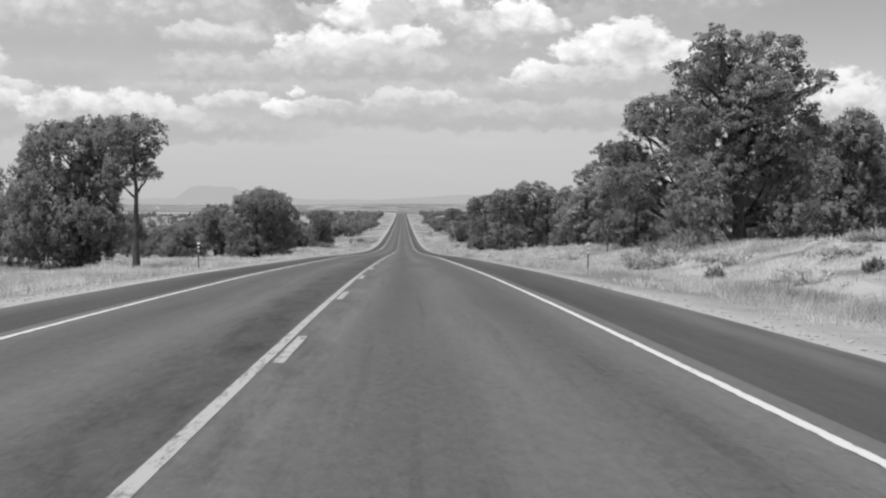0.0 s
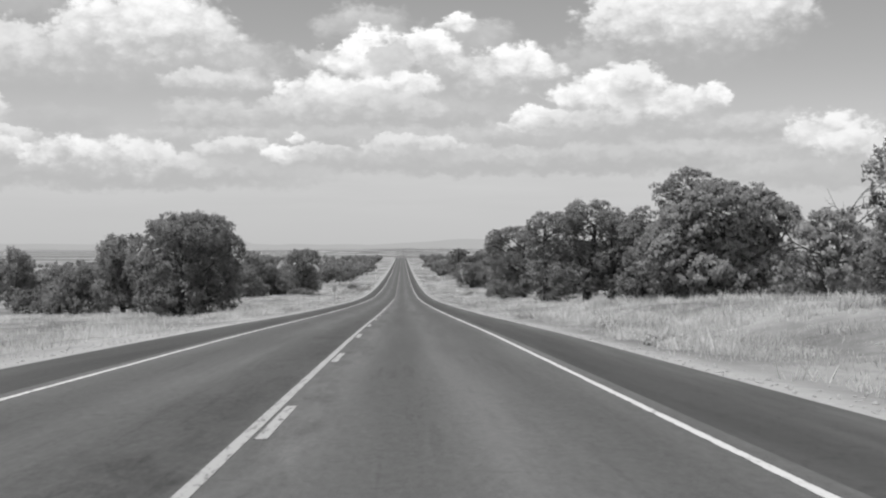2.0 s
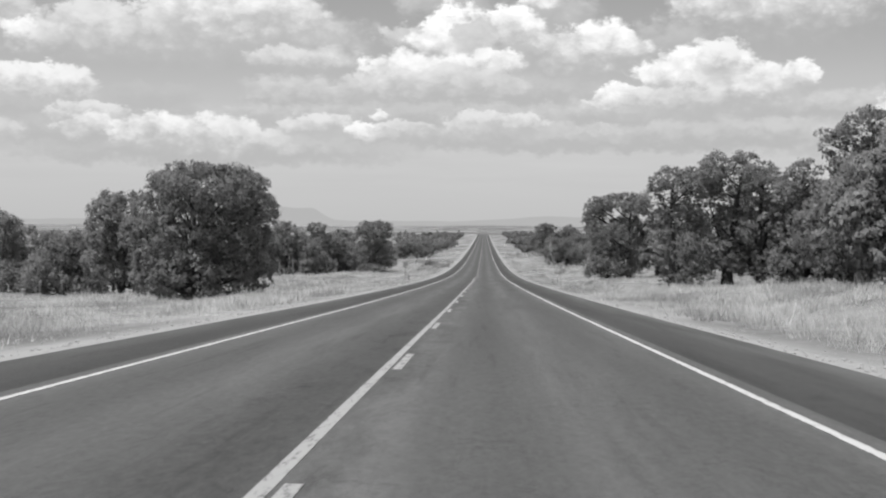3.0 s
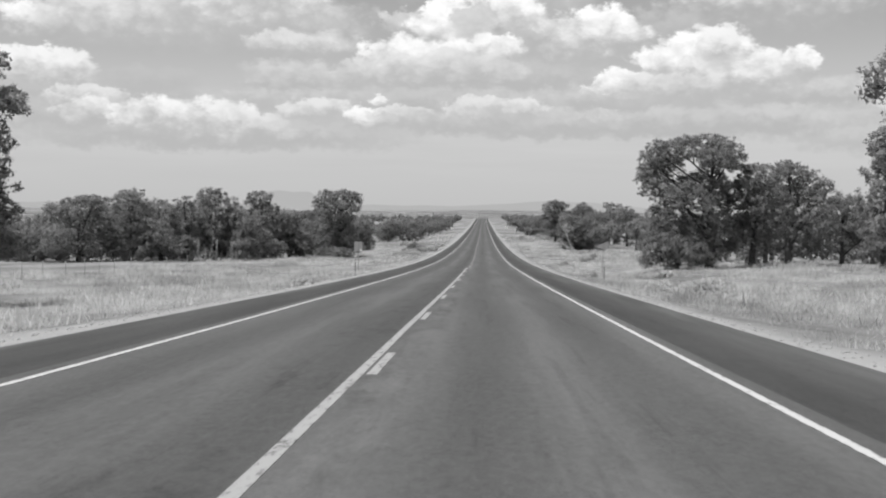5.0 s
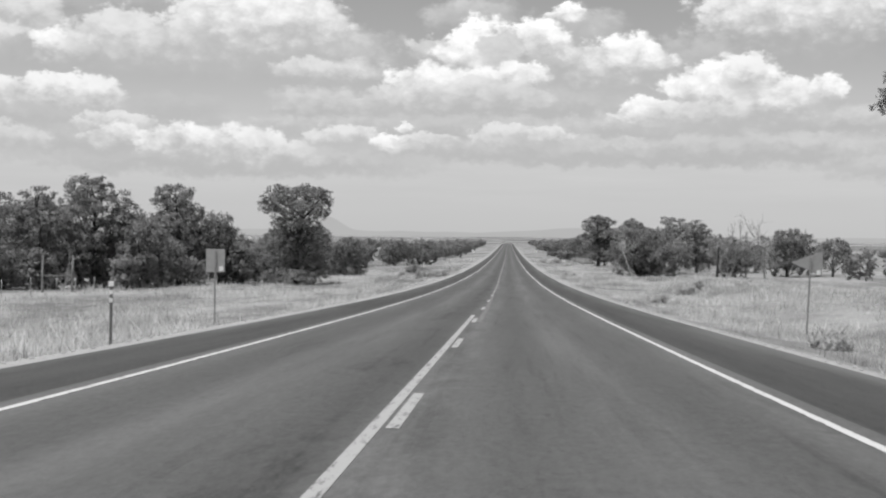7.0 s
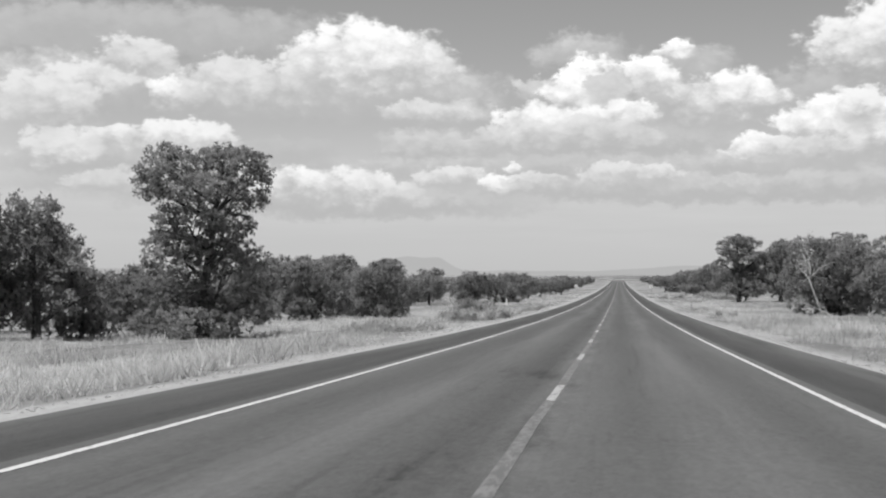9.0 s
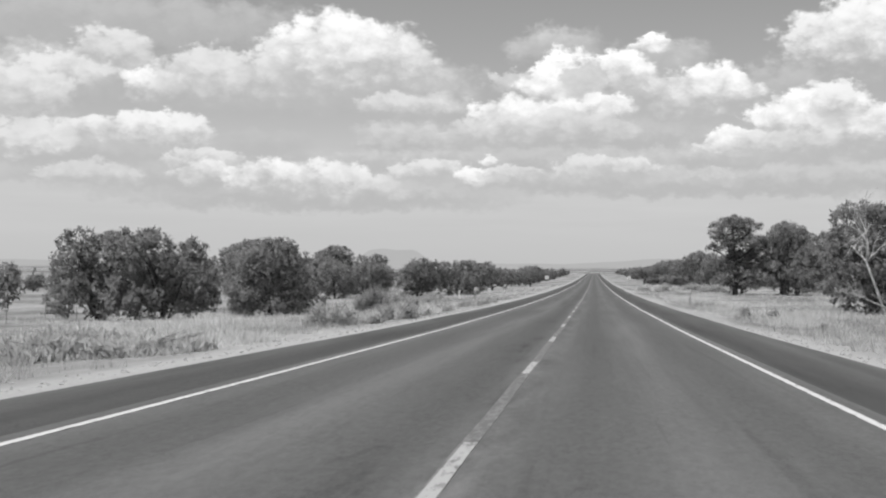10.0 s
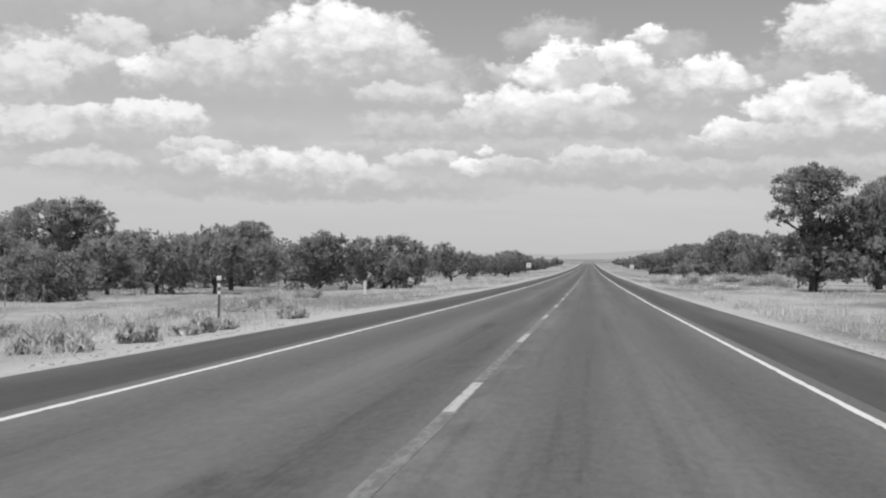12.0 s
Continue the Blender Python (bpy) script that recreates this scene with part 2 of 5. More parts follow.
def m_shoulder(n, p, c):
    streak = n.noise(n.vec("MULTIPLY", c, (1.3, 0.05, 1)), 1.2, 5.0, 0.65)[0]
    grit = n.noise(c, 40.0, 3.0, 0.7)[0]
    x = n.math("ABSOLUTE", n.split(c)[0])
    v = n.math("MULTIPLY_ADD", n.math("SUBTRACT", streak, 0.5), 0.07, n.span(x, 4.2, 5.8, 0.058, 0.08))
    v = n.math("MULTIPLY_ADD", n.math("SUBTRACT", grit, 0.5), 0.05, v)
    dust = n.math("MULTIPLY", n.span(x, 4.7, 5.9), n.span(streak, 0.35, 0.65))
    crack = n.put("ShaderNodeTexVoronoi", feature="DISTANCE_TO_EDGE")
    n.feed(crack.inputs["Vector"], n.vec("ADD", n.vec("MULTIPLY", c, (0.5, 0.22, 1)), n.vec("MULTIPLY", n.noise(c, 0.9, 4.0, 0.6)[1], (0.5, 0.5, 0))))
    v = n.math("MULTIPLY", v, n.span(crack.outputs["Distance"], 0.0, 0.02, 0.72, 1.0))
    shade(n, p, n.mix(n.math("MULTIPLY", dust, 0.5), v, 0.16))
    bump(n, p, grit, 0.6, 0.012)


def m_paint(level, loss, low, middles):
    """Worn paint, thinnest along its two edges; middles: where the lines run, as distances from x = 0."""
    def build(n, p, c):
        x = n.math("ABSOLUTE", n.split(c)[0])
        wear = n.noise(n.vec("MULTIPLY", c, (6, 1.2, 6)), 2.2, 6.0, 0.7)[0]
        thin = 0.04
        for q in middles:
            thin = n.span(n.math("ABSOLUTE", n.math("SUBTRACT", x, q)), 0.028, 0.056, 0.0, 0.16)
        fine = n.noise(n.vec("MULTIPLY", c, (1, 0.35, 1)), 30.0, 3.0, 0.7)[0]
        left = n.math("SUBTRACT", n.math("MULTIPLY_ADD", n.math("SUBTRACT", fine, 0.5), 0.22, wear), thin)
        shade(n, p, n.mix(n.span(left, loss - 0.1, loss + 0.08), low, level))
        p.inputs["Roughness"].default_value = 0.7
    return build


def m_ground(n, p, c):
    x, y, _ = n.split(c)
    ax = n.math("ABSOLUTE", x)
    grit = n.noise(c, 9.0, 5.0, 0.7)[0]
    tuft = n.noise(n.vec("MULTIPLY", c, (1, 0.7, 1)), 1.3, 5.0, 0.65)[0]
    patch = n.noise(n.vec("MULTIPLY", c, (1, 0.35, 1)), 0.11, 4.0, 0.6)[0]
    v = n.mix(n.span(patch, 0.36, 0.64), 0.15, 0.31)
    v = n.math("MULTIPLY_ADD", n.math("SUBTRACT", tuft, 0.5), 0.28, v)
    v = n.math("MULTIPLY_ADD", n.math("SUBTRACT", grit, 0.5), 0.16, v)
    # pale gravel beside the tarmac, with a ragged border
    rim = n.span(n.math("MULTIPLY_ADD", n.math("SUBTRACT", tuft, 0.5), 3.2, n.math("MULTIPLY_ADD", n.math("SUBTRACT", grit, 0.5), 1.6, ax)), 6.0, 7.4, 0.85, 0.0)
    v = n.mix(rim, v, n.math("MULTIPLY_ADD", n.math("SUBTRACT", grit, 0.5), 0.4, 0.36))
    # bare sand on the cut bank above the first bend of the verge, shaded scrub tufts painted in as dark patches
    bank = n.math("MULTIPLY", n.math("MULTIPLY", n.span(x, 9.0, 11.0), n.span(x, 24, 18)), n.math("MULTIPLY", n.span(y, 14, 26), n.span(y, 66, 52)))
    wash = n.noise(n.vec("MULTIPLY", c, (1, 0.45, 1)), 0.42, 5.0, 0.62, 0.8)[0]
    sand_and_shade = n.mix(n.span(wash, 0.42, 0.56), 0.4, n.mix(n.span(wash, 0.54, 0.62), 0.26, 0.13))
    v = n.mix(n.math("MULTIPLY", bank, 0.75), v, n.math("MULTIPLY_ADD", n.math("SUBTRACT", grit, 0.5), 0.2, sand_and_shade))
    # the far plain: long pale flats with bands of scrub
    band = n.noise(n.vec("MULTIPLY", c, (0.0003, 0.0030, 1)), 1.0, 4.0, 0.6)[0]
    plain = n.mix(n.span(band, 0.40, 0.47), 0.42, n.mix(n.span(band, 0.56, 0.62), 0.13, 0.3))
    v = n.mix(n.span(y, 1500, 2200), v, plain)
    shade(n, p, v)
    bump(n, p, tuft, 0.5, 0.15)


def m_leaf(low, high, through_light=0.35):
    def build(n, p, c):
        geo = n.put("ShaderNodeNewGeometry")
        r = geo.outputs["Random Per Island"]
        clump = n.noise(c, 0.8, 3.0, 0.5)[0]
        v = n.math("MULTIPLY_ADD", r, high - low, low)
        v = n.math("MULTIPLY", v, n.span(clump, 0.3, 0.7, 0.75, 1.25))
        shade(n, p, v)
        p.inputs["Roughness"].default_value = 0.75
        thin = n.put("ShaderNodeBsdfTranslucent")
        n.feed(thin.inputs[0], v)
        both = n.put("ShaderNodeMixShader")
        both.inputs[0].default_value = through_light
        n.link(p.outputs[0], both.inputs[1])
        n.link(thin.outputs[0], both.inputs[2])
        n.link(both.outputs[0], n.t.nodes["Material Output"].inputs[0])
    return build


def m_grass(n, p, c):
    r = n.put("ShaderNodeNewGeometry").outputs["Random Per Island"]
    patch = n.noise(n.vec("MULTIPLY", c, (1, 0.5, 1)), 0.22, 4.0, 0.6)[0]
    small = n.noise(c, 0.7, 3.0, 0.6)[0]
    v = n.math("MULTIPLY_ADD", r, 0.12, n.mix(n.span(patch, 0.36, 0.58), 0.27, 0.52))
    v = n.math("MULTIPLY", v, n.span(small, 0.3, 0.7, 0.78, 1.18))
    shade(n, p, v)
    thin = n.put("ShaderNodeBsdfTranslucent")
    n.feed(thin.inputs[0], v)
    both = n.put("ShaderNodeMixShader")
    both.inputs[0].default_value = 0.45
    n.link(p.outputs[0], both.inputs[1])
    n.link(thin.outputs[0], both.inputs[2])
    n.link(both.outputs[0], n.t.nodes["Material Output"].inputs[0])


def m_bark(level):
    def build(n, p, c):
        f = n.noise(n.vec("MULTIPLY", c, (9, 9, 1.5)), 1.0, 5.0, 0.65)[0]
        shade(n, p, n.mix(n.span(f, 0.3, 0.7), level * 0.45, level * 1.3))
        bump(n, p, f, 0.6, 0.03)
    return build


def m_plain(level, rough=0.6, metal=0.0, spread=0.12):
    def build(n, p, c):
        f = n.noise(c, 6.0, 5.0, 0.6)[0]
        shade(n, p, n.math("MULTIPLY_ADD", n.math("SUBTRACT", f, 0.5), spread * level * 3, level))
        p.inputs["Roughness"].default_value, p.inputs["Metallic"].default_value = rough, metal
    return build


# aerial haze painted as an even glow on black; takes no light
def m_haze_glow(n, p, c):
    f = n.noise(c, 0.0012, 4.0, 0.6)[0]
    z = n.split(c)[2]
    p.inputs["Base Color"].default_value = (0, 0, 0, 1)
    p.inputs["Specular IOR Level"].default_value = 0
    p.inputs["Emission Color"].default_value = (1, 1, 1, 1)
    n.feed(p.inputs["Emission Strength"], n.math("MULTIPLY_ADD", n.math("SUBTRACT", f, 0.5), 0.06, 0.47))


LANE = material("lane_asphalt", m_lane)
SHOULDER = material("shoulder_asphalt", m_shoulder)
WHITE = material("white_line_paint", m_paint(0.54, 0.36, 0.13, (3.66,)))
YELLOW = material("centre_line_paint", m_paint(0.36, 0.38, 0.12, ()))
FADED = material("worn_line_paint", m_paint(0.18, 0.49, 0.11, ()))
GROUND = material("dry_ground", m_ground)
GRASS = material("dry_grass", m_grass)
FAR_LEAF = material("far_juniper_scales", m_leaf(0.18, 0.27, 0.5))
NEEDLE = material("pine_needles", m_leaf(0.21, 0.31, 0.5))
JUNIPER = material("juniper_scales", m_leaf(0.19, 0.29, 0.5))
PALE_LEAF = material("pale_dry_foliage", m_leaf(0.27, 0.38, 0.5))
SAGE = material("sage_leaves", m_leaf(0.4, 0.54, 0.5))
BRUSH = material("dry_brush_twigs", m_leaf(0.5, 0.68, 0.5))
BARK = material("dark_bark", m_bark(0.08))
DEADWOOD = material("bleached_wood", m_bark(0.3))
PALEWOOD = material("sun_bleached_limbs", m_bark(0.5))
POST = material("dark_steel_post", m_plain(0.13))
STEEL = material("galvanised_steel", m_plain(0.3, 0.55, 0.3))
ALU = material("aluminium_sign_back", m_plain(0.36, 0.5, 0.2))
REFLECT = material("white_reflector", m_plain(0.8, 0.4))
WOODPOST = material("weathered_timber", m_bark(0.2))
STONE = material("pale_gravel", m_plain(0.36, 0.9, 0.0, 0.2))
WALLWHITE = material("white_wall", m_plain(0.8))
ROOFGREY = material("grey_roof", m_plain(0.4))
HAZE_GLOW = material("glowing_haze_mountain", m_haze_glow)

# ---------------------------------------------------------------- the lie of the land
PROFILE = (
    (-400, 8.0), (-120, 2.6), (-60, 1.3), (-20, 0.44), (0, 0), (20, -0.44), (40, -0.99), (60, -1.64), (80, -2.31), (100, -2.99),
    (120, -3.74), (140, -4.49), (160, -5.2), (180, -5.9), (200, -6.57), (220, -7.22), (240, -7.84), (260, -8.42),
    (280, -8.95), (300, -9.42), (330, -10.0), (360, -10.47), (400, -10.97), (440, -11.36), (500, -11.8), (600, -12.3),
    (700, -12.6), (900, -12.9), (1100, -12.9), (1460, -12.4), (1600, -14.0), (1900, -20), (2400, -21), (3300, -15.5), (4700, -6.5), (6000, -6.0),
)
PY, PZ = np.array([a for a, b in PROFILE], float), np.array([b for a, b in PROFILE], float)


def road_z(y):
    """Height of the road, smoothed over its knots."""
    y = np.asarray(y, float)
    s = np.clip(6 + (y - 500) * 0.05, 6, 60)
    return sum(np.interp(y + k * s, PY, PZ) for k in (-1, -0.5, 0, 0.5, 1)) / 5


def side(x, y):
    """How far the land lies above or below the road, by the distance from it."""
    x, y = np.asarray(x, float), np.asarray(y, float)
    a = np.abs(x)
    left = np.interp(a, [5.7, 7, 17, 40, 300, 4600], [-0.03, -0.12, -0.85, -1.0, -4, -4])
    left = left - 0.7 * np.exp(-((y - 428) / 26) ** 2) * np.clip((a - 14) / 7, 0, 1) * np.clip((160 - a) / 60, 0, 1)
    b = np.interp(y, [-50, 130, 180, 300, 340], [0.85, 0.8, 0.25, 0.25, -0.2])
    b = b + 0.35 * np.exp(-((y - 46) / 12) ** 2)
    r = np.interp(a, [5.7, 7, 11], [-0.03, -0.12, -0.25])
    t = np.clip((a - 11) / 6, 0, 1)
    t = t * t * (3 - 2 * t)
    r = r + (b + 0.25) * t + np.interp(a, [40, 300], [0, -2])
    lump = 0.1 * np.sin(x * 0.9 + 1.7 * np.sin(y * 0.21)) * np.sin(y * 0.37 + x * 0.23) * np.clip((a - 7) / 5, 0, 1)
    under = np.where(a < 5.65, -0.06, 0)
    # between the two signs the verge drops away from the tarmac
    ditch = -0.36 * np.interp(y, [170, 215, 275, 330], [0, 1, 1, 0]) * np.clip((a - 6.2) / 2.4, 0, 1) * np.clip((26 - a) / 12, 0, 1)
    return np.where(x < 0, left, r) + lump + under + ditch


def land(x, y):
    return road_z(y) + side(x, y)


def mesh_of(name, verts, faces, mat, smooth=False):
    me = bpy.data.meshes.new(name)
    me.from_pydata([tuple(map(float, v)) for v in verts], [], [tuple(map(int, f)) for f in faces])
    me.materials.append(mat)
    if smooth:
        me.shade_smooth()
    return me


def set_slopes(me, rows):
    at = me.attributes.new("custom_normal", "FLOAT_VECTOR", "POINT")
    at.data.foreach_set("vector", rows.astype(np.float32).ravel())


def quads_mesh(name, verts, mat, soft=None):
    """A mesh of loose quads: four rows of verts to each, and the slope that each takes."""
    verts = np.array(verts, np.float32).reshape(-1, 4, 3)
    n = len(verts)
    if soft is not None:
        turn = (np.cross(verts[:, 2] - verts[:, 0], verts[:, 3] - verts[:, 1]) * soft).sum(1) < 0
        verts[turn] = verts[turn][:, ::-1]
    me = bpy.data.meshes.new(name)
    me.vertices.add(4 * n)
    me.vertices.foreach_set("co", verts.ravel())
    me.loops.add(4 * n)
    me.loops.foreach_set("vertex_index", np.arange(4 * n, dtype=np.int32))
    me.polygons.add(n)
    me.polygons.foreach_set("loop_start", np.arange(0, 4 * n, 4, dtype=np.int32))
    me.polygons.foreach_set("loop_total", np.full(n, 4, dtype=np.int32))
    me.materials.append(mat)
    if soft is not None:
        me.polygons.foreach_set("use_smooth", np.ones(n, dtype=bool))
    me.update(calc_edges=True)
    if soft is not None:
        soft = soft / np.linalg.norm(soft, axis=1, keepdims=True)
        set_slopes(me, np.repeat(soft, 4, 0))
    return me


def tris_mesh(name, v, slopes, mat):
    """A mesh of loose three-cornered blades with the slope of each corner."""
    k = len(v) // 3
    me = bpy.data.meshes.new(name)
    me.vertices.add(3 * k)
    me.vertices.foreach_set("co", v.astype(np.float32).ravel())
    me.loops.add(3 * k)
    me.loops.foreach_set("vertex_index", np.arange(3 * k, dtype=np.int32))
    me.polygons.add(k)
    me.polygons.foreach_set("loop_start", np.arange(0, 3 * k, 3, dtype=np.int32))
    me.polygons.foreach_set("loop_total", np.full(k, 3, dtype=np.int32))
    me.polygons.foreach_set("use_smooth", np.ones(k, dtype=bool))
    me.update(calc_edges=True)
    set_slopes(me, slopes)
    me.materials.append(mat)
    return me


def part(name, me, parent, label=""):
    ob = new(name, me)
    ob.parent = parent
    return tagged(ob, label) if label else ob


def grid_mesh(name, xs, ys, zf, mat, smooth=True):
    X, Y = np.meshgrid(xs, ys)
    Z = zf(X, Y)
    v = np.stack([X, Y, Z], -1).reshape(-1, 3)
    nx, ny = len(xs), len(ys)
    f = [(j * nx + i, j * nx + i + 1, (j + 1) * nx + i + 1, (j + 1) * nx + i) for j in range(ny - 1) for i in range(nx - 1)]
    return mesh_of(name, v, f, mat, smooth)


half = [2.5, 5.6, 5.72, 6.2, 7, 8, 9, 10, 11, 12, 13, 14.5, 16, 17.5, 20, 23, 27, 32, 38, 46, 60, 85, 120, 180, 300, 500, 900, 1500, 2300, 3400, 4700]
xs = np.array([-a for a in reversed(half)] + [0] + half)
ys = np.concatenate([[-400, -250, -150, -100], np.arange(-70, 620, 4.0), np.arange(630, 1600, 25.0), np.linspace(1620, 4780, 40)])
ground = new("ground", grid_mesh("ground", xs, ys, land, GROUND))
tagged(ground, "pale dry grassland with gravel verges sloping to a plain", "ground", kind="structure")

RY = np.concatenate([np.arange(-120, 600, 4.0), np.arange(600, 1640, 15.0)])


def wander(y):
    """The painter's hand was not quite steady along the middle of the road."""
    return float(np.interp(y, [20, 60, 180, 220, 260, 315, 350, 400, 480], [-0.05, -0.04, -0.05, 0.02, 0.05, 0.13, 0.07, 0.01, 0.05]))


def old_wander(y):
    return wander(y) + float(np.interp(y, [240, 272, 300], [0.2, 0.12, 0.0])) + 0.02 * math.sin(y * 0.5) * math.sin(y * 0.17)


def strip(name, x0, x1, y_rows, lift, depth, mat, sway=None):
    """A ribbon along the road with a real thickness."""
    v, f = [], []
    z = road_z(y_rows)
    for y, h in zip(y_rows, z):
        a, b = (x0 + sway(y), x1 + sway(y)) if sway else (x0, x1)
        v += [(a, y, h + lift - depth), (a, y, h + lift), (b, y, h + lift), (b, y, h + lift - depth)]
    for j in range(len(y_rows) - 1):
        a, b = 4 * j, 4 * j + 4
        for i in range(3):
            f.append((a + i, a + i + 1, b + i + 1, b + i))
    f += [(0, 3, 2, 1), (4 * len(y_rows) - 4, 4 * len(y_rows) - 3, 4 * len(y_rows) - 2, 4 * len(y_rows) - 1)]
    return mesh_of(name, v, f, mat)


road = new("road", strip("road", -3.92, 3.92, RY, 0.0, 0.25, LANE))
tagged(road, "worn grey two-lane asphalt highway with painted lines", "road", kind="structure")
for sname, s in (("shoulder_left", -1), ("shoulder_right", 1)):
    w = 5.55 if s < 0 else 5.8
    e = new(sname, strip(sname, min(s * 3.92, s * w), max(s * 3.92, s * w), RY, -0.012, 0.25, SHOULDER))
    tagged(e, "darker asphalt road shoulder with dusty edge", "road shoulder", kind="structure")

for s in (-1, 1):
    part("edge_line", strip("edge_line", s * 3.66 - 0.05, s * 3.66 + 0.05, RY, 0.004, 0.003, WHITE), road, "solid white painted edge line")
part("centre_line", strip("centre_line", -0.36, -0.245, np.arange(-116, 264, 4.0), 0.004, 0.003, YELLOW, wander), road, "solid painted no-passing line")
part("worn_line", strip("worn_line", -0.22, -0.08, np.arange(254, 640, 3.0), 0.003, 0.002, FADED, old_wander), road, "worn remains of an old painted line")
for k in range(-6, 90):
    y0 = 12.4 + 12.085 * k
    part("lane_dash", strip("lane_dash", -0.205, -0.09, np.linspace(y0, y0 + 3.2, 4), 0.005, 0.003, YELLOW, wander), road)

# ---------------------------------------------------------------- distance
def ridge(name, az0, az1, dist, fn, label):
    v, f = [], []
    n = 90
    for i in range(n + 1):
        a = radians(az0 + (az1 - az0) * i / n)
        x, y = dist * math.sin(a), dist * math.cos(a)
        h = fn(az0 + (az1 - az0) * i / n)
        for k, (q, o) in enumerate(((0.0, 0), (0.75, 30), (1.0, 90), (0.0, 140))):
            s = (dist + o) / dist
            v.append((x * s, y * s, -30 + (h + 30) * q))
    for i in range(n):
        for k in range(3):
            a = 4 * i + k
            f.append((a, a + 4, a + 5, a + 1))
    ob = new(name, mesh_of(name, v, f, HAZE_GLOW, True))
    return tagged(ob, label, "mountain", kind="structure")


def mesa(a):
    t = 1 / (1 + math.exp(-(a + 9.5) * 4.5)) - 1 / (1 + math.exp(-(a + 6.9) * 3.0))
    return 52 * min(max(t, 0) * 1.25, 1.0) + 7 * noise.noise((a * 1.1, 3, 0)) - 2


def low_range(a):
    return 20 * math.exp(-((a - 3.0) / 2.6) ** 2) + 8 + 7 * noise.noise((a * 0.5, 9, 0)) + 3 * noise.noise((a * 2.0, 5, 0))


# both ridges glow in the tone of the haze before them
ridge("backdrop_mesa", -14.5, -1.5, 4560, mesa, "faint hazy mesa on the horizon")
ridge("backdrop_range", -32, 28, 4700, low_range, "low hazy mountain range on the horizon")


def small_house(x, y):
    root = new("house")
    root.location = (x, y, float(land(x, y)))
    w, d, h = 7.0, 5.0, 3.2
    part("wall", mesh_of("wall", [(-w/2, -d/2, 0), (w/2, -d/2, 0), (w/2, d/2, 0), (-w/2, d/2, 0), (-w/2, -d/2, h), (w/2, -d/2, h), (w/2, d/2, h), (-w/2, d/2, h)],
         [(0, 1, 5, 4), (1, 2, 6, 5), (2, 3, 7, 6), (3, 0, 4, 7)], WALLWHITE), root)
    part("roof", mesh_of("roof", [(-w/2-.3, -d/2-.3, h), (w/2+.3, -d/2-.3, h), (w/2+.3, d/2+.3, h), (-w/2-.3, d/2+.3, h), (-w/2-.3, 0, h+1.3), (w/2+.3, 0, h+1.3)],
         [(0, 1, 5, 4), (2, 3, 4, 5), (1, 2, 5), (3, 0, 4), (3, 2, 1, 0)], ROOFGREY), root)
    tagged(root, "small white house far out on the plain", "house", "far houses")


small_house(-617, 3300)
small_house(-350, 3300)
small_house(-1010, 3270)
small_house(-970, 3280)

# ---------------------------------------------------------------- trees and shrubs
rng = np.random.default_rng(7)


def tube(path, radii, sides=6):
    """Rings along a path, joined."""
    path = np.asarray(path, float)
    v, f = [], []
    for i, (c, r) in enumerate(zip(path, radii)):
        d = path[min(i + 1, len(path) - 1)] - path[max(i - 1, 0)]
        d = d / (np.linalg.norm(d) + 1e-9)
        u = np.cross(d, (0.31, 0.87, 0.39))
        u /= np.linalg.norm(u)
        w = np.cross(d, u)
        for k in range(sides):
            a = 2 * math.pi * k / sides
            v.append(c + r * (math.cos(a) * u + math.sin(a) * w))
    for i in range(len(path) - 1):
        for k in range(sides):
            a, b = i * sides + k, i * sides + (k + 1) % sides
            f.append((a, b, b + sides, a + sides))
    f.append(tuple(range((len(path) - 1) * sides, len(path) * sides)))
    return v, f


def tubes_mesh(name, runs, mat):
    v, f = [], []
    for path, radii, sides in runs:
        tv, tf = tube(path, radii, sides)
        o = len(v)
        v += tv
        f += [tuple(i + o for i in q) for q in tf]
    return mesh_of(name, v, f, mat, True)


def leaves(centres, outward, size, upright=0.0, wide=0.5):
    """Diamond-shaped sprays at the centres; their own tilt is random, leaning outward."""
    n = len(centres)
    a = rng.normal(size=(n, 3)) + outward * 0.8
    a[:, 2] += upright
    a /= np.linalg.norm(a, axis=1, keepdims=True)
    b = np.cross(a, rng.normal(size=(n, 3)))
    b /= np.linalg.norm(b, axis=1, keepdims=True)
    s = size * rng.uniform(0.6, 1.3, (n, 1))
    bend = np.cross(a, b) * s * rng.uniform(-0.25, 0.25, (n, 1))
    q = np.stack([centres - a * s, centres + b * s * wide + bend, centres + a * s, centres - b * s * wide + bend], 1)
    return q


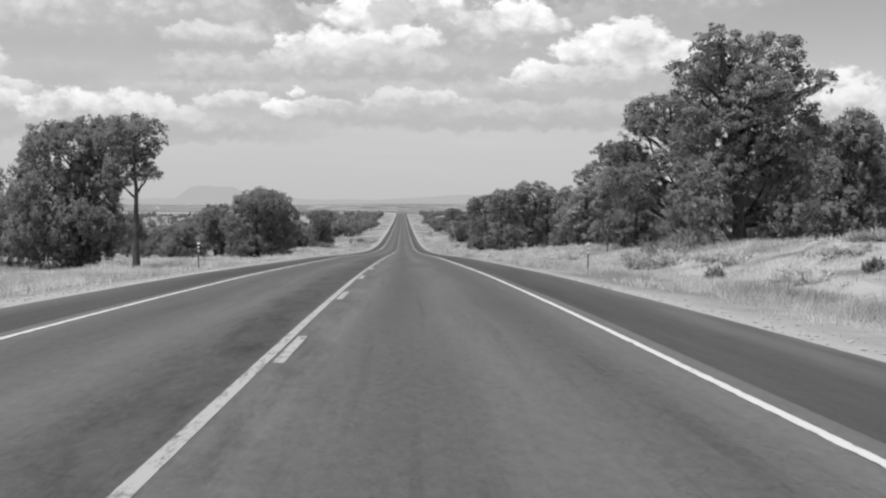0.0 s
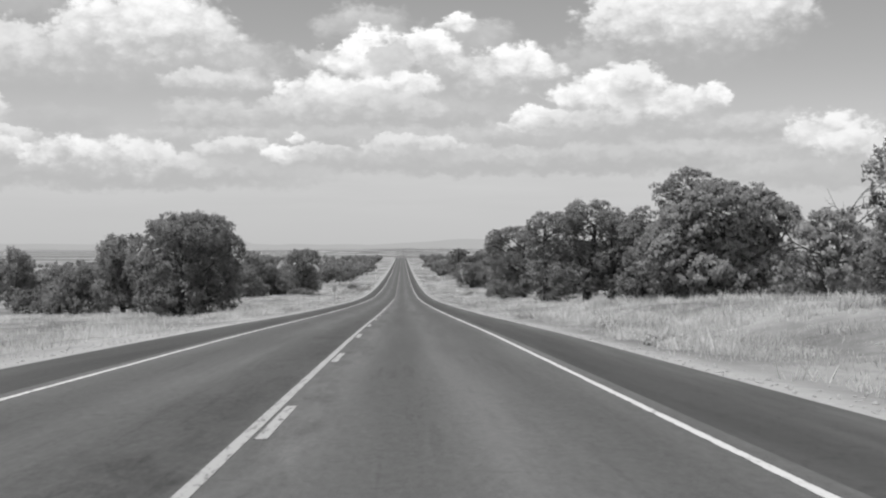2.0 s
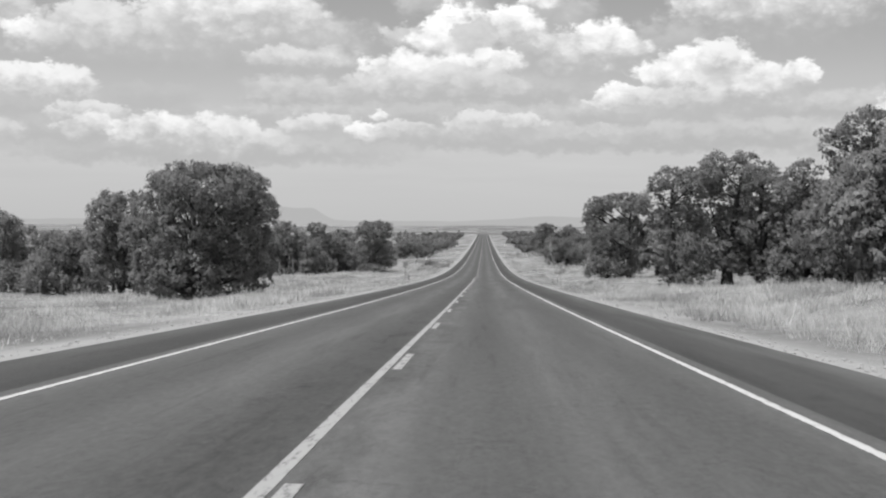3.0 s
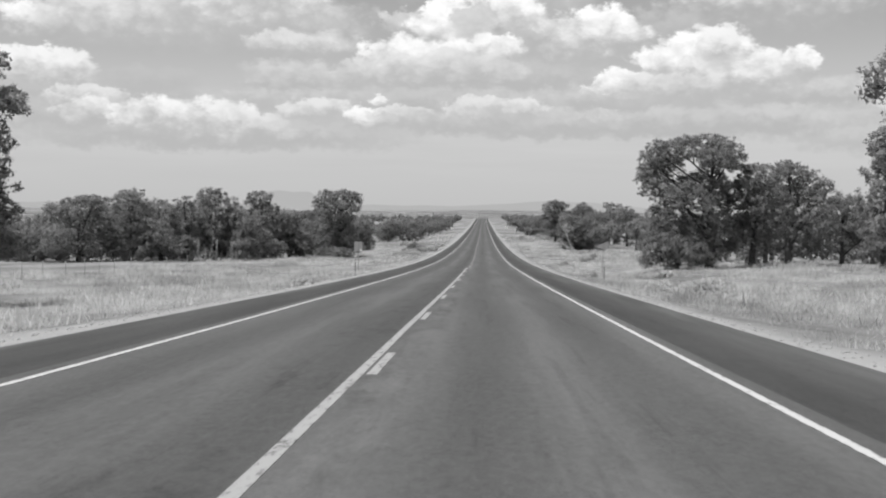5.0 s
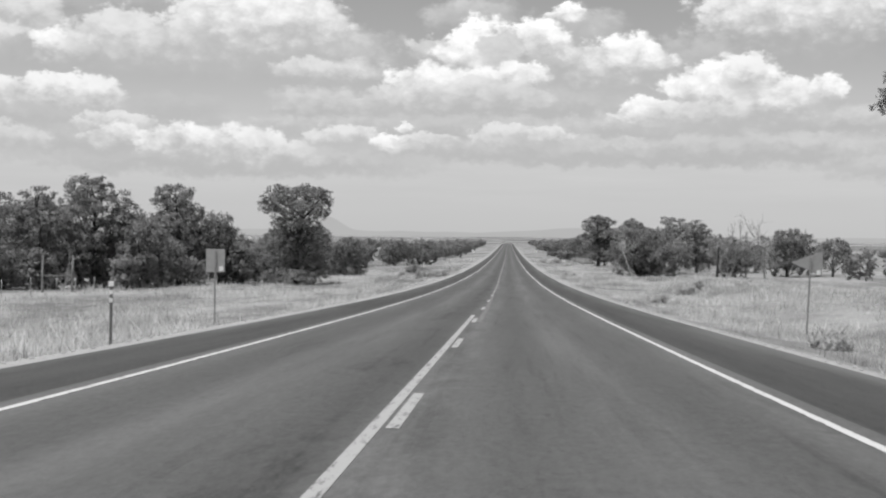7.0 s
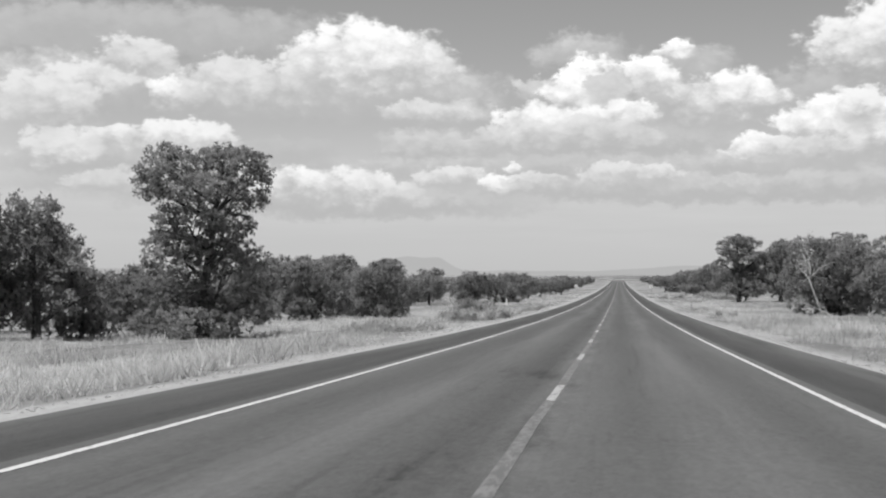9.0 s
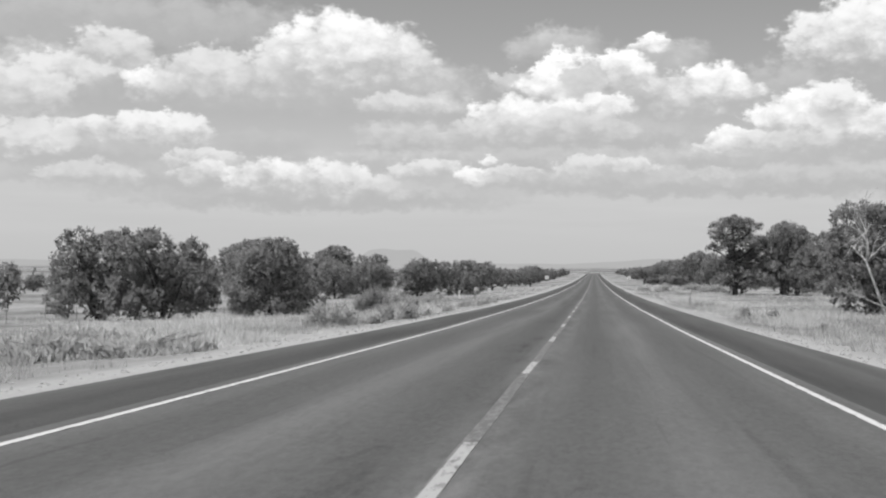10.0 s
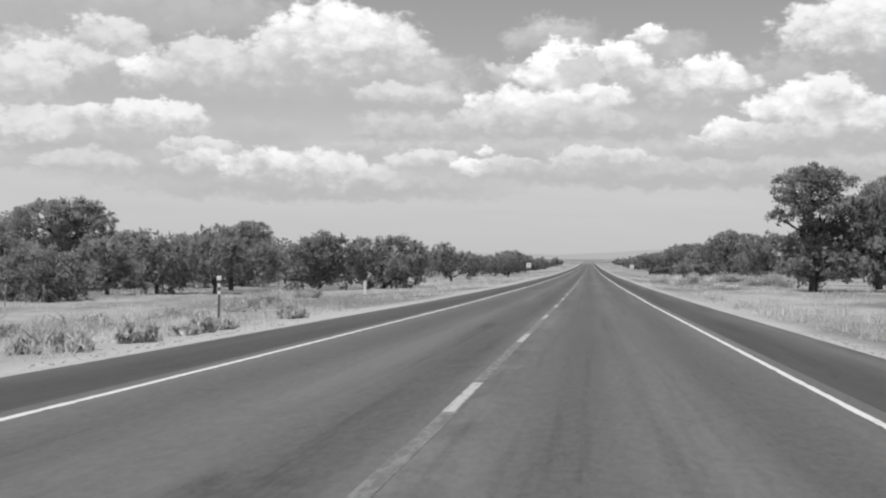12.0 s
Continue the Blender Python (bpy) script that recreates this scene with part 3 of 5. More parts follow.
def masses_of(h, r, shape):
    """Rounded bodies of foliage for a tree of that height and reach: offset, height, half width, half height."""
    out = []
    if shape == "low":
        out = [(0.0, 0.55 * h, 0.8 * r, 0.42 * h)]
        for k in range(4):
            out.append((r * rng.uniform(-0.6, 0.6), h * rng.uniform(0.25, 0.7), r * rng.uniform(0.4, 0.6), h * rng.uniform(0.2, 0.3)))
    elif shape == "round":
        out = [(0.0, 0.45 * h, 0.85 * r, 0.4 * h)]
        for k in range(6):
            z = rng.uniform(0.2, 0.84)
            out.append((r * rng.uniform(-0.6, 0.6) * (1.25 - z), h * z, r * rng.uniform(0.4, 0.62), h * rng.uniform(0.13, 0.2)))
    else:
        for k in range(8):
            z = rng.uniform(0.3, 0.9)
            out.append((r * rng.uniform(-0.6, 0.6), h * z, r * rng.uniform(0.35, 0.6), h * rng.uniform(0.08, 0.14)))
        out.append((0.0, 0.25 * h, 0.6 * r, 0.2 * h))
    return tuple(out)


def crown_mesh(name, M, leaf, size, fill, upright, droop, puffed):
    """Puffs of foliage over the rounded bodies M (x, y, z, half width, half height), clothed in small three-cornered sprays."""
    M = np.array(M)
    P, own = [], []
    for i, (cx, cy, cz, a, b) in enumerate(M):
        pr = puffed * rng.uniform(0.9, 1.15)
        n = max(int(3.4 * (a * a + 2 * a * b) / 3 * 0.95 * fill / (pr * pr)), 8)
        d = rng.normal(size=(n, 3))
        d[:, 2] = np.where(d[:, 2] < -0.9, -d[:, 2], d[:, 2])
        d /= np.linalg.norm(d, axis=1, keepdims=True)
        lump = (0.9 + 0.16 * np.sin(d[:, 0] * 4 + i) * np.sin(d[:, 1] * 5 + 2 * i) + rng.normal(0, 0.08, n)) * np.where(rng.uniform(0, 1, n) < 0.2, 0.65, 1.0)
        P.append(np.concatenate([np.array([cx, cy, cz]) + d * [a, a, b] * lump[:, None], d / [a, a, b], (pr * np.exp(rng.normal(-0.05, 0.3, n)))[:, None]], 1))
        own.append(np.full(n, i))
    P, own = np.concatenate(P), np.concatenate(own)
    # leave out what lies deep inside another body
    keep = P[:, 2] > 0.05
    for i, (cx, cy, cz, a, b) in enumerate(M):
        q = (P[:, :3] - [cx, cy, cz]) / [a, a, b]
        keep &= ((q * q).sum(1) > 0.66) | (own == i)
    P = P[keep]
    axis = P[:, 3:6] / np.linalg.norm(P[:, 3:6], axis=1, keepdims=True)
    pr = P[:, 6]
    counts = np.maximum((4.6 * pr ** 2 / size ** 2).astype(int), 8)
    pick = np.repeat(np.arange(len(P)), counts)
    n = len(pick)
    d = rng.normal(size=(n, 3)) + axis[pick] * 0.9 + [0, 0, 0.35]
    d /= np.linalg.norm(d, axis=1, keepdims=True)
    reach = np.clip(0.75 + rng.normal(0, 0.25, n), 0.2, 1.2)
    c = P[pick, :3] + d * (pr[pick] * reach)[:, None] * ([1.0, 1.0, 1.05] if upright else [1.15, 1.15, 0.8])
    c[:, 2] = np.maximum(c[:, 2], 0.06)
    soft = d * 0.6 + axis[pick] * 0.2 + [0, 0, 0.55] + rng.normal(0, 0.3, (n, 3))
    soft /= np.linalg.norm(soft, axis=1, keepdims=True)
    out = (rng.uniform(0, 1, n) < 0.35)[:, None]
    rise = -0.9 if droop else (0.5 if upright else 0.15)
    a = np.where(out, d, 0) + rng.normal(0, 0.55, (n, 3)) + [0, 0, rise]
    a /= np.linalg.norm(a, axis=1, keepdims=True)
    b = np.cross(a, soft + rng.normal(0, 0.5, (n, 3)))
    b /= np.linalg.norm(b, axis=1, keepdims=True) + 1e-6
    ln = size * rng.uniform(0.7, 1.7, (n, 1)) * (1.5 if droop else 1.0)
    w = ln * np.where(out, 0.28, 0.45)
    tri = np.stack([c - a * ln * 0.5 + b * w, c + a * ln * 0.6, c - a * ln * 0.5 - b * w], 1)
    # shaded old growth behind the puffs
    m = int(0.5 * len(P))
    q = rng.integers(0, len(P), m)
    old = P[q, :3] - axis[q] * (pr[q] * rng.uniform(1.4, 3.5, m))[:, None] + rng.normal(0, 0.25, (m, 3)) * pr[q][:, None]
    old[:, 2] = np.maximum(old[:, 2], 0.2)
    oa, ob = rng.normal(size=(m, 3)), rng.normal(size=(m, 3))
    oa /= np.linalg.norm(oa, axis=1, keepdims=True)
    ob /= np.linalg.norm(ob, axis=1, keepdims=True)
    s = np.minimum(pr[q] * 0.8, 0.26)[:, None]
    dark = np.stack([old - oa * s, old + ob * s, old + oa * s - ob * s * 0.4], 1)
    tri = np.concatenate([tri, dark])
    nrm = np.concatenate([soft, axis[q] * 0.5 + [0, 0, 0.5]])
    face = np.cross(tri[:, 1] - tri[:, 0], tri[:, 2] - tri[:, 0])
    turn = (face * nrm).sum(1) < 0
    tri[turn] = tri[turn][:, ::-1]
    return tris_mesh(name, tri.reshape(-1, 3), np.repeat(nrm, 3, 0), leaf)


def tree(x, y, kind, label, masses, leaf=None, fill=1.0, size=0.0, stems=1, boughs=True, slim=False, droop=False, puffed=0.0):
    """A tapered trunk, limbs to every body of foliage, and a crown of many sprays; masses: offset, height, half width, half height."""
    size = size or (0.115 if y < 150 else 0.145 if y < 400 else 0.17)
    puffed = puffed or 2.3 * size
    leaf = leaf or (JUNIPER if kind == "juniper" else NEEDLE)
    root = new(kind + "_tree")
    root.location = (x, y, float(land(x, y)) - 0.05)
    fill *= 1.3 if kind == "juniper" else 1.12
    M = []
    for k, (dx, z, a, b) in enumerate(masses):
        dy = (0.75 if k % 2 else -0.75) * a * rng.uniform(0.3, 1.0)
        M.append((dx, dy, z, a * 1.06, b * 1.06))
    # a rear half, so that the crown is as deep as it is wide
    deep = max(abs(q[0]) + q[3] for q in M) * 0.8
    for dx, dy, z, a, b in list(M):
        if a > 1.0 and boughs and not slim and rng.uniform() < 0.6:
            s = rng.uniform(0.55, 0.95) * (deep - a) * (1 if rng.uniform() < 0.75 else -1)
            if abs(s) > 0.6 * a:
                M.append((dx * 0.85, dy + s, z * rng.uniform(0.9, 0.97), a * 0.92, b * 0.92))
    h = max(q[2] + q[4] for q in M)
    top = max(M, key=lambda q: q[2])
    th = top[2] + 0.3 * top[4]
    r0 = (0.019 if slim else 0.026) * h + 0.03
    ts = np.linspace(0, 1, 8)
    wob = rng.normal(0, 0.012 * h, (8, 2)) * np.minimum(ts, 0.7)[:, None]
    trunk = np.stack([top[0] * ts ** 1.8 + wob[:, 0], top[1] * ts ** 1.8 + wob[:, 1], ts * th], 1)
    trunk[0, 2] = -0.25
    radii = r0 * (1 - 0.85 * ts) + 0.015
    radii[0] *= 1.35
    wood = [(trunk, radii, 8)]
    for k in range(stems - 1):
        e = M[rng.integers(0, len(M))]
        a = rng.uniform(0, 6.28)
        s = ts[:, None] ** 0.9
        foot = np.array([math.cos(a), math.sin(a), 0.0]) * r0 * 1.6
        path = foot * (1 - s) + np.array([e[0], e[1], max(e[2], 1.2)]) * s + np.concatenate([wob, wob[:, :1] * 0], 1)[::-1] * 0.5
        path[0] = foot + [0, 0, -0.25]
        wood.append((path, radii * 0.65, 7))
    for lx, ly, lz, la, lb in M:
        z0 = max(lz - rng.uniform(0.8, 1.6) * lb - 0.35 * abs(lx), 0.12 * h)
        t = min(z0 / th, 0.95)
        p0 = np.array([np.interp(t, ts, trunk[:, k]) for k in range(3)])
        runs = []
        p3 = np.array([lx, ly, lz - 0.1 * lb])
        mid = (p0 + p3) / 2 + np.array([0, 0, -0.15 * lb]) + rng.normal(0, 0.12 * la, 3)
        s = np.linspace(0, 1, 6)[:, None]
        path = (1 - s) ** 2 * p0 + 2 * s * (1 - s) * mid + s * s * p3 + rng.normal(0, 0.04, (6, 3)) * s
        runs.append((path, np.linspace(r0 * (0.6 - 0.3 * t), 0.03, 6), 5 if boughs else 3))
        for k in range(5 if boughs else 0):
            d = rng.normal(size=3)
            d[2] = abs(d[2]) * 0.8
            d /= np.linalg.norm(d)
            f = path[rng.integers(2, 6)]
            e = p3 + d * [la * 0.85, la * 0.85, lb * 0.85]
            runs.append((np.stack([f, (f + e) / 2 + rng.normal(0, 0.1, 3), e]), (0.04, 0.026, 0.01), 4))
        if boughs:
            part("limb", tubes_mesh("limb", runs, BARK), root)
        else:
            wood += runs
    part("trunk", tubes_mesh("trunk", wood, BARK), root)
    part("crown", crown_mesh("crown", M, leaf, size, fill, kind == "juniper", droop, puffed), root)
    return tagged(root, label, "tree", "roadside trees")


def twigs(start, way, length, rad, depth, runs, spread=0.4, droop=0.0):
    n = 5
    p = [np.array(start, float)]
    d = np.array(way, float)
    for i in range(n - 1):
        d = d + rng.normal(0, 0.05 if depth > 2 else 0.16, 3) + np.array([0, 0, 0 if depth > 2 else -droop])
        d /= np.linalg.norm(d)
        p.append(p[-1] + d * length / (n - 1))
    runs.append((np.array(p), np.linspace(rad, rad * 0.45, n), 6 if depth > 2 else 4))
    if depth > 0:
        for k in range(4 if depth > 1 else 5):
            i = rng.integers(1, n)
            q = d + rng.normal(0, spread, 3)
            q /= np.linalg.norm(q)
            twigs(p[i], q, length * rng.uniform(0.5, 0.75), rad * 0.5, depth - 1, runs, spread, droop)


def dead_tree(x, y, h, label, way=(0, 0, 1), droop=0.0, mat=None):
    root = new("dead_tree")
    root.location = (x, y, float(land(x, y)) - 0.1)
    runs = []
    twigs((0, 0, 0), way, h * 0.6, 0.02 * h, 3, runs, 0.42, droop)
    part("trunk", tubes_mesh("trunk", runs[:1], mat or DEADWOOD), root)
    # each bough with all that grows on it: runs come depth first
    heads = [i for i in range(1, len(runs)) if runs[i][2] == 4 and abs(runs[i][1][0] - 0.01 * h) < 1e-6] or [1]
    for a, b in zip(heads, heads[1:] + [len(runs)]):
        part("branch", tubes_mesh("branch", runs[a:b], mat or DEADWOOD), root)
    return tagged(root, label, "dead tree", "dead trees")


def shrub(x, y, h, r, label="grey-green sagebrush clump in the dry grass", leaf=None):
    root = new("shrub")
    root.location = (x, y, float(land(x, y)) - 0.03)
    runs = []
    for k in range(9):
        a = rng.uniform(0, 6.28)
        e = np.array([math.cos(a) * r * 0.8, math.sin(a) * r * 0.8, h * rng.uniform(0.6, 0.95)])
        runs.append((np.stack([e * 0, e * [0.4, 0.4, 0.6], e]), (0.025, 0.016, 0.008), 4))
    part("woody_base", tubes_mesh("woody_base", runs, DEADWOOD), root)
    n = int(np.clip(1700 * r * h, 500, 3200))
    m = 17
    ca = rng.uniform(0, 6.28, m)
    cr = r * 0.85 * np.sqrt(rng.uniform(0, 1, m))
    cc = np.stack([cr * np.cos(ca), cr * np.sin(ca), h * rng.uniform(0.1, 0.75, m) * (1.1 - 0.75 * cr / r)], 1)
    pick = rng.integers(0, m, n)
    d = rng.normal(size=(n, 3))
    d /= np.linalg.norm(d, axis=1, keepdims=True)
    c = cc[pick] + d * [r * 0.33, r * 0.33, h * 0.36] * (0.25 + 0.85 * rng.uniform(0, 1, (n, 1)))
    c[:, 2] = np.maximum(c[:, 2], 0.04)
    part("foliage", quads_mesh("foliage", leaves(c, d, 0.09 + 0.02 * r, 1.3, 0.26), leaf or SAGE, d + [0, 0, 0.7] + rng.normal(0, 0.2, (n, 3))), root)
    return tagged(root, label, "shrub", "roadside shrubs")


JUN = "broad dark juniper tree with foliage down to the grass"
PIN = "dark pinyon pine with open rounded crown and forked limbs"
ROW = "dark pine in the row beyond the dry verge"
LOW = "low bushy juniper at the edge of the woods"

# first stretch, west side
tree(-16.5, 86, "pinyon", "slender pine with bare dark trunk and high crown", ((0.2, 9.1, 1.7, 0.9), (-1.3, 8.8, 1.3, 1.0), (1.0, 8.3, 1.0, 0.9), (-0.6, 7.2, 1.5, 1.0), (0.8, 6.3, 0.7, 0.7), (-1.5, 6.2, 1.1, 0.8)), size=0.1, slim=True)
tree(-22.1, 92, "juniper", "large dense juniper beside a slender pine", ((-0.8, 8.5, 2.3, 1.4), (0.8, 9.1, 2.1, 1.4), (-2.3, 7.2, 1.4, 1.3), (2.2, 8.8, 1.7, 1.4), (-1.4, 5.4, 2.4, 1.6), (1.2, 5.8, 1.9, 1.9), (-0.2, 3.2, 3.1, 2.0), (1.8, 2.8, 1.5, 2.2), (-2.8, 2.2, 1.8, 1.8), (-0.6, 1.2, 2.9, 1.0)), stems=3, fill=1.35)
tree(-29.6, 102, "juniper", JUN, ((-0.4, 3.9, 2.1, 1.6), (1.3, 4.9, 1.7, 1.1), (0.2, 1.7, 2.2, 1.6)))
tree(-34.2, 108, "pinyon", PIN, ((0.8, 7.2, 1.8, 1.6), (-0.2, 4.5, 2.3, 2.1), (0.5, 2.2, 2.3, 1.7)))
tree(-19.5, 184, "juniper", "very broad rounded juniper standing alone by the road", ((0.2, 7.9, 2.5, 1.4), (-1.9, 7.4, 1.6, 1.7), (2.6, 7.5, 2.0, 1.7), (4.0, 6.2, 1.4, 1.8), (-0.6, 5.2, 2.5, 2.0), (2.2, 4.4, 2.5, 2.1), (-3.1, 4.1, 1.8, 2.0), (4.0, 3.2, 1.3, 2.1), (-0.2, 1.8, 2.5, 1.7), (3.0, 1.6, 2.1, 1.6), (-2.6, 1.4, 1.8, 1.5), (0.6, 0.6, 3.4, 0.9)), stems=4)
tree(-25.9, 188, "juniper", "grey-green juniper leaning on a broader one", ((-0.7, 6.3, 1.4, 1.1), (0.8, 6.5, 1.4, 1.2), (-1.0, 4.4, 1.4, 1.6), (0.7, 4.0, 1.7, 1.9), (-0.6, 2.4, 1.9, 1.7), (1.5, 1.3, 1.5, 1.2)), stems=2)
tree(-31.4, 192, "juniper", LOW, ((0.6, 3.8, 1.6, 1.1), (-1.5, 3.6, 1.6, 1.2), (-0.7, 1.7, 2.2, 1.4), (2.0, 2.4, 1.5, 1.7), (1.5, 0.7, 1.7, 0.9), (-2.0, 0.6, 1.5, 0.9)), stems=2)
tree(-41.1, 205, "juniper", JUN, ((0.3, 5.4, 1.1, 1.5), (0.1, 2.8, 1.6, 2.0), (1.5, 1.0, 2.0, 1.5), (-2.3, 3.3, 2.2, 2.4)))
tree(-21.0, 207, "pinyon", "tall pine with dense layered crown", ((1.0, 9.8, 1.4, 1.0), (-0.6, 10.1, 1.5, 1.1), (2.2, 9.5, 0.7, 0.9), (1.7, 8.3, 1.5, 0.7), (3.1, 8.2, 0.6, 0.3), (0.6, 7.9, 1.5, 0.6), (2.0, 7.2, 1.0, 0.3), (0.2, 7.1, 1.2, 0.6), (-1.3, 8.6, 1.3, 1.0), (2.3, 5.5, 0.5, 0.4), (2.7, 4.8, 0.5, 0.4), (1.0, 5.0, 1.2, 0.9), (-0.7, 4.7, 1.4, 1.2), (1.8, 3.5, 1.4, 1.0), (0.2, 2.7, 1.5, 1.0), (1.8, 2.3, 1.5, 0.6)), size=0.1)
# second stretch, west side
tree(-49.9, 318, "pinyon", ROW, ((-0.1, 6.8, 2.1, 1.3), (-2.8, 5.9, 1.8, 1.1), (2.0, 7.4, 1.7, 0.8), (0.3, 4.3, 3.5, 1.8), (-1.5, 2.2, 3.5, 2.1), (2.3, 1.7, 2.8, 2.3)), stems=2)
tree(-44.4, 322, "pinyon", ROW, ((0.4, 7.6, 2.0, 1.4), (-0.8, 5.8, 1.9, 1.8), (1.4, 5.6, 1.7, 1.6), (-0.2, 2.3, 3.3, 2.9), (2.8, 3.1, 2.8, 2.4)))
tree(-41.5, 326, "pinyon", "thin grey pine with pale twiggy crown", ((-0.2, 6.4, 1.9, 1.5), (0.4, 3.8, 2.4, 2.1), (1.1, 1.6, 2.5, 1.9)), fill=0.6)
tree(-57.1, 322, "juniper", LOW, ((-1.5, 3.1, 3.6, 2.2), (1.8, 2.4, 2.9, 2.2), (-3.0, 1.3, 3.6, 1.8), (-0.0, 0.9, 3.6, 1.3)))
tree(-66.9, 330, "juniper", JUN, ((-0.8, 3.1, 3.8, 3.0), (2.3, 1.9, 3.0, 2.7)))
tree(-38.0, 326, "pinyon", "grey ragged pine at the end of the row", ((-0.2, 7.8, 1.3, 0.7), (-0.6, 6.2, 1.8, 1.2), (0.7, 5.2, 1.8, 1.6), (-1.2, 4.0, 2.0, 1.6), (0.2, 1.7, 2.0, 1.6)), fill=0.75)
tree(-35.5, 332, "pinyon", "ragged pine with bleached dead twigs in its crown", ((-0.1, 8.5, 1.8, 1.0), (-2.1, 7.4, 1.0, 1.3), (0.6, 7.0, 1.9, 1.3), (2.5, 7.1, 0.8, 1.0), (-0.8, 5.6, 2.1, 1.3), (1.8, 5.6, 1.5, 1.3), (-0.3, 3.5, 2.1, 1.7), (1.4, 2.8, 1.9, 1.6), (-1.7, 1.7, 2.1, 1.6), (1.0, 1.1, 2.1, 1.3)), fill=0.85)
tree(-31.0, 344, "pinyon", "tall pine with three tiers of boughs in the row", ((-0.4, 8.8, 1.6, 0.8), (-1.1, 7.9, 1.6, 0.8), (0.8, 7.4, 1.4, 0.9), (-2.5, 6.2, 1.3, 0.8), (0.0, 5.8, 2.4, 1.1), (-2.0, 4.6, 1.8, 1.4), (1.1, 4.1, 1.8, 1.6), (-0.2, 2.6, 2.4, 1.6), (-1.5, 1.2, 1.9, 1.0)))
tree(-27.5, 346, "juniper", LOW, ((-0.1, 6.0, 1.4, 1.0), (-0.6, 4.5, 1.6, 1.4), (1.0, 4.1, 1.3, 1.4), (0.2, 2.1, 2.2, 1.6), (2.4, 2.5, 1.3, 1.2)))
tree(-38.3, 354, "juniper", JUN, ((-0.4, 3.1, 2.1, 1.8), (-1.6, 1.5, 2.1, 1.5), (1.1, 2.0, 1.9, 1.7)))
tree(-21.0, 352, "pinyon", "tall pine with broad flat top and dark lower boughs", ((-1.6, 8.9, 1.6, 1.1), (0.8, 9.1, 1.8, 1.1), (2.5, 8.9, 1.2, 1.0), (-2.9, 8.0, 0.9, 0.6), (-0.3, 7.6, 2.4, 1.0), (1.4, 7.4, 1.7, 0.9), (-0.5, 6.1, 1.7, 0.9), (1.4, 5.6, 1.1, 1.0), (-1.2, 4.5, 1.9, 1.2), (0.7, 3.5, 2.2, 1.7), (-1.6, 2.4, 1.9, 1.7), (0.8, 1.5, 2.1, 1.3), (-0.5, 0.8, 2.8, 0.9), (-2.3, 1.5, 1.5, 1.1), (2.2, 1.3, 1.5, 1.0)), size=0.1)
tree(-24.9, 353, "juniper", LOW, ((-0.5, 2.1, 1.5, 1.3), (-1.3, 1.3, 1.4, 0.9), (0.8, 1.3, 1.3, 0.9)))
# third stretch, west side
tree(-31.3, 402, "juniper", "dense flat-topped juniper hedge-like above the grass", ((-1.4, 4.1, 1.5, 1.4), (0.7, 4.2, 1.7, 1.4), (-0.9, 1.6, 1.8, 1.3), (1.7, 1.9, 1.8, 1.6)), stems=3, fill=1.2)
tree(-26.5, 400, "juniper", "dense flat-topped juniper hedge-like above the grass", ((-0.9, 4.2, 1.8, 1.4), (1.2, 3.4, 1.6, 1.5), (-1.2, 1.6, 2.0, 1.4), (1.3, 1.6, 1.7, 1.4)), stems=3, fill=1.2)
tree(-24.3, 419, "juniper", "upright grey-green juniper with a rounded top", ((0.4, 5.2, 1.5, 0.7), (-1.5, 4.3, 1.4, 0.9), (1.6, 4.5, 1.3, 0.9), (-0.0, 3.2, 2.2, 1.2), (-1.5, 2.0, 1.7, 1.2), (1.5, 1.8, 1.7, 1.2), (0.0, 0.7, 2.1, 0.7)), stems=2)
tree(-27.5, 436, "juniper", LOW, ((-2.1, 3.3, 2.2, 1.7), (0.4, 3.4, 1.9, 1.6), (-0.3, 1.5, 2.4, 1.9), (2.1, 1.1, 1.4, 1.2), (-3.0, 1.0, 1.5, 1.3)), stems=2)
tree(-38.5, 445, "juniper", LOW, ((-1.0, 2.7, 1.6, 1.3), (1.0, 2.7, 1.4, 1.3), (0.0, 1.3, 2.1, 1.4)))
tree(-47.1, 503, "pinyon", "broad domed pine above the scrub", ((-1.2, 6.6, 2.4, 1.3), (1.3, 6.9, 2.0, 1.2), (-3.4, 5.4, 2.1, 1.4), (2.6, 5.5, 1.6, 1.2), (-0.9, 4.3, 3.1, 1.9), (1.9, 3.3, 2.0, 1.9), (-4.1, 3.4, 2.5, 1.9)), stems=2)
tree(-31.0, 466, "juniper", "pale spreading juniper with a bare forked trunk", ((-2.2, 1.8, 2.0, 1.3), (-3.6, 0.9, 1.6, 1.1), (-0.8, 1.1, 1.2, 1.2), (-3.4, 0.4, 1.4, 0.6), (-1.6, 0.4, 1.2, 0.6)), stems=2)
tree(-37.1, 470, "juniper", LOW, ((-0.5, 1.0, 1.8, 1.2), (-2.3, 1.3, 1.8, 1.8)))
tree(-41.4, 505, "juniper", JUN, ((-0.5, 3.1, 2.1, 1.0), (-1.9, 2.0, 2.3, 1.6), (0.9, 1.2, 2.4, 1.3), (3.0, 2.6, 2.0, 1.2)), stems=2)
tree(-38.7, 512, "juniper", LOW, ((-0.4, 2.8, 1.7, 1.0), (-1.4, 1.3, 2.3, 1.3), (0.9, 1.3, 1.6, 1.2)))
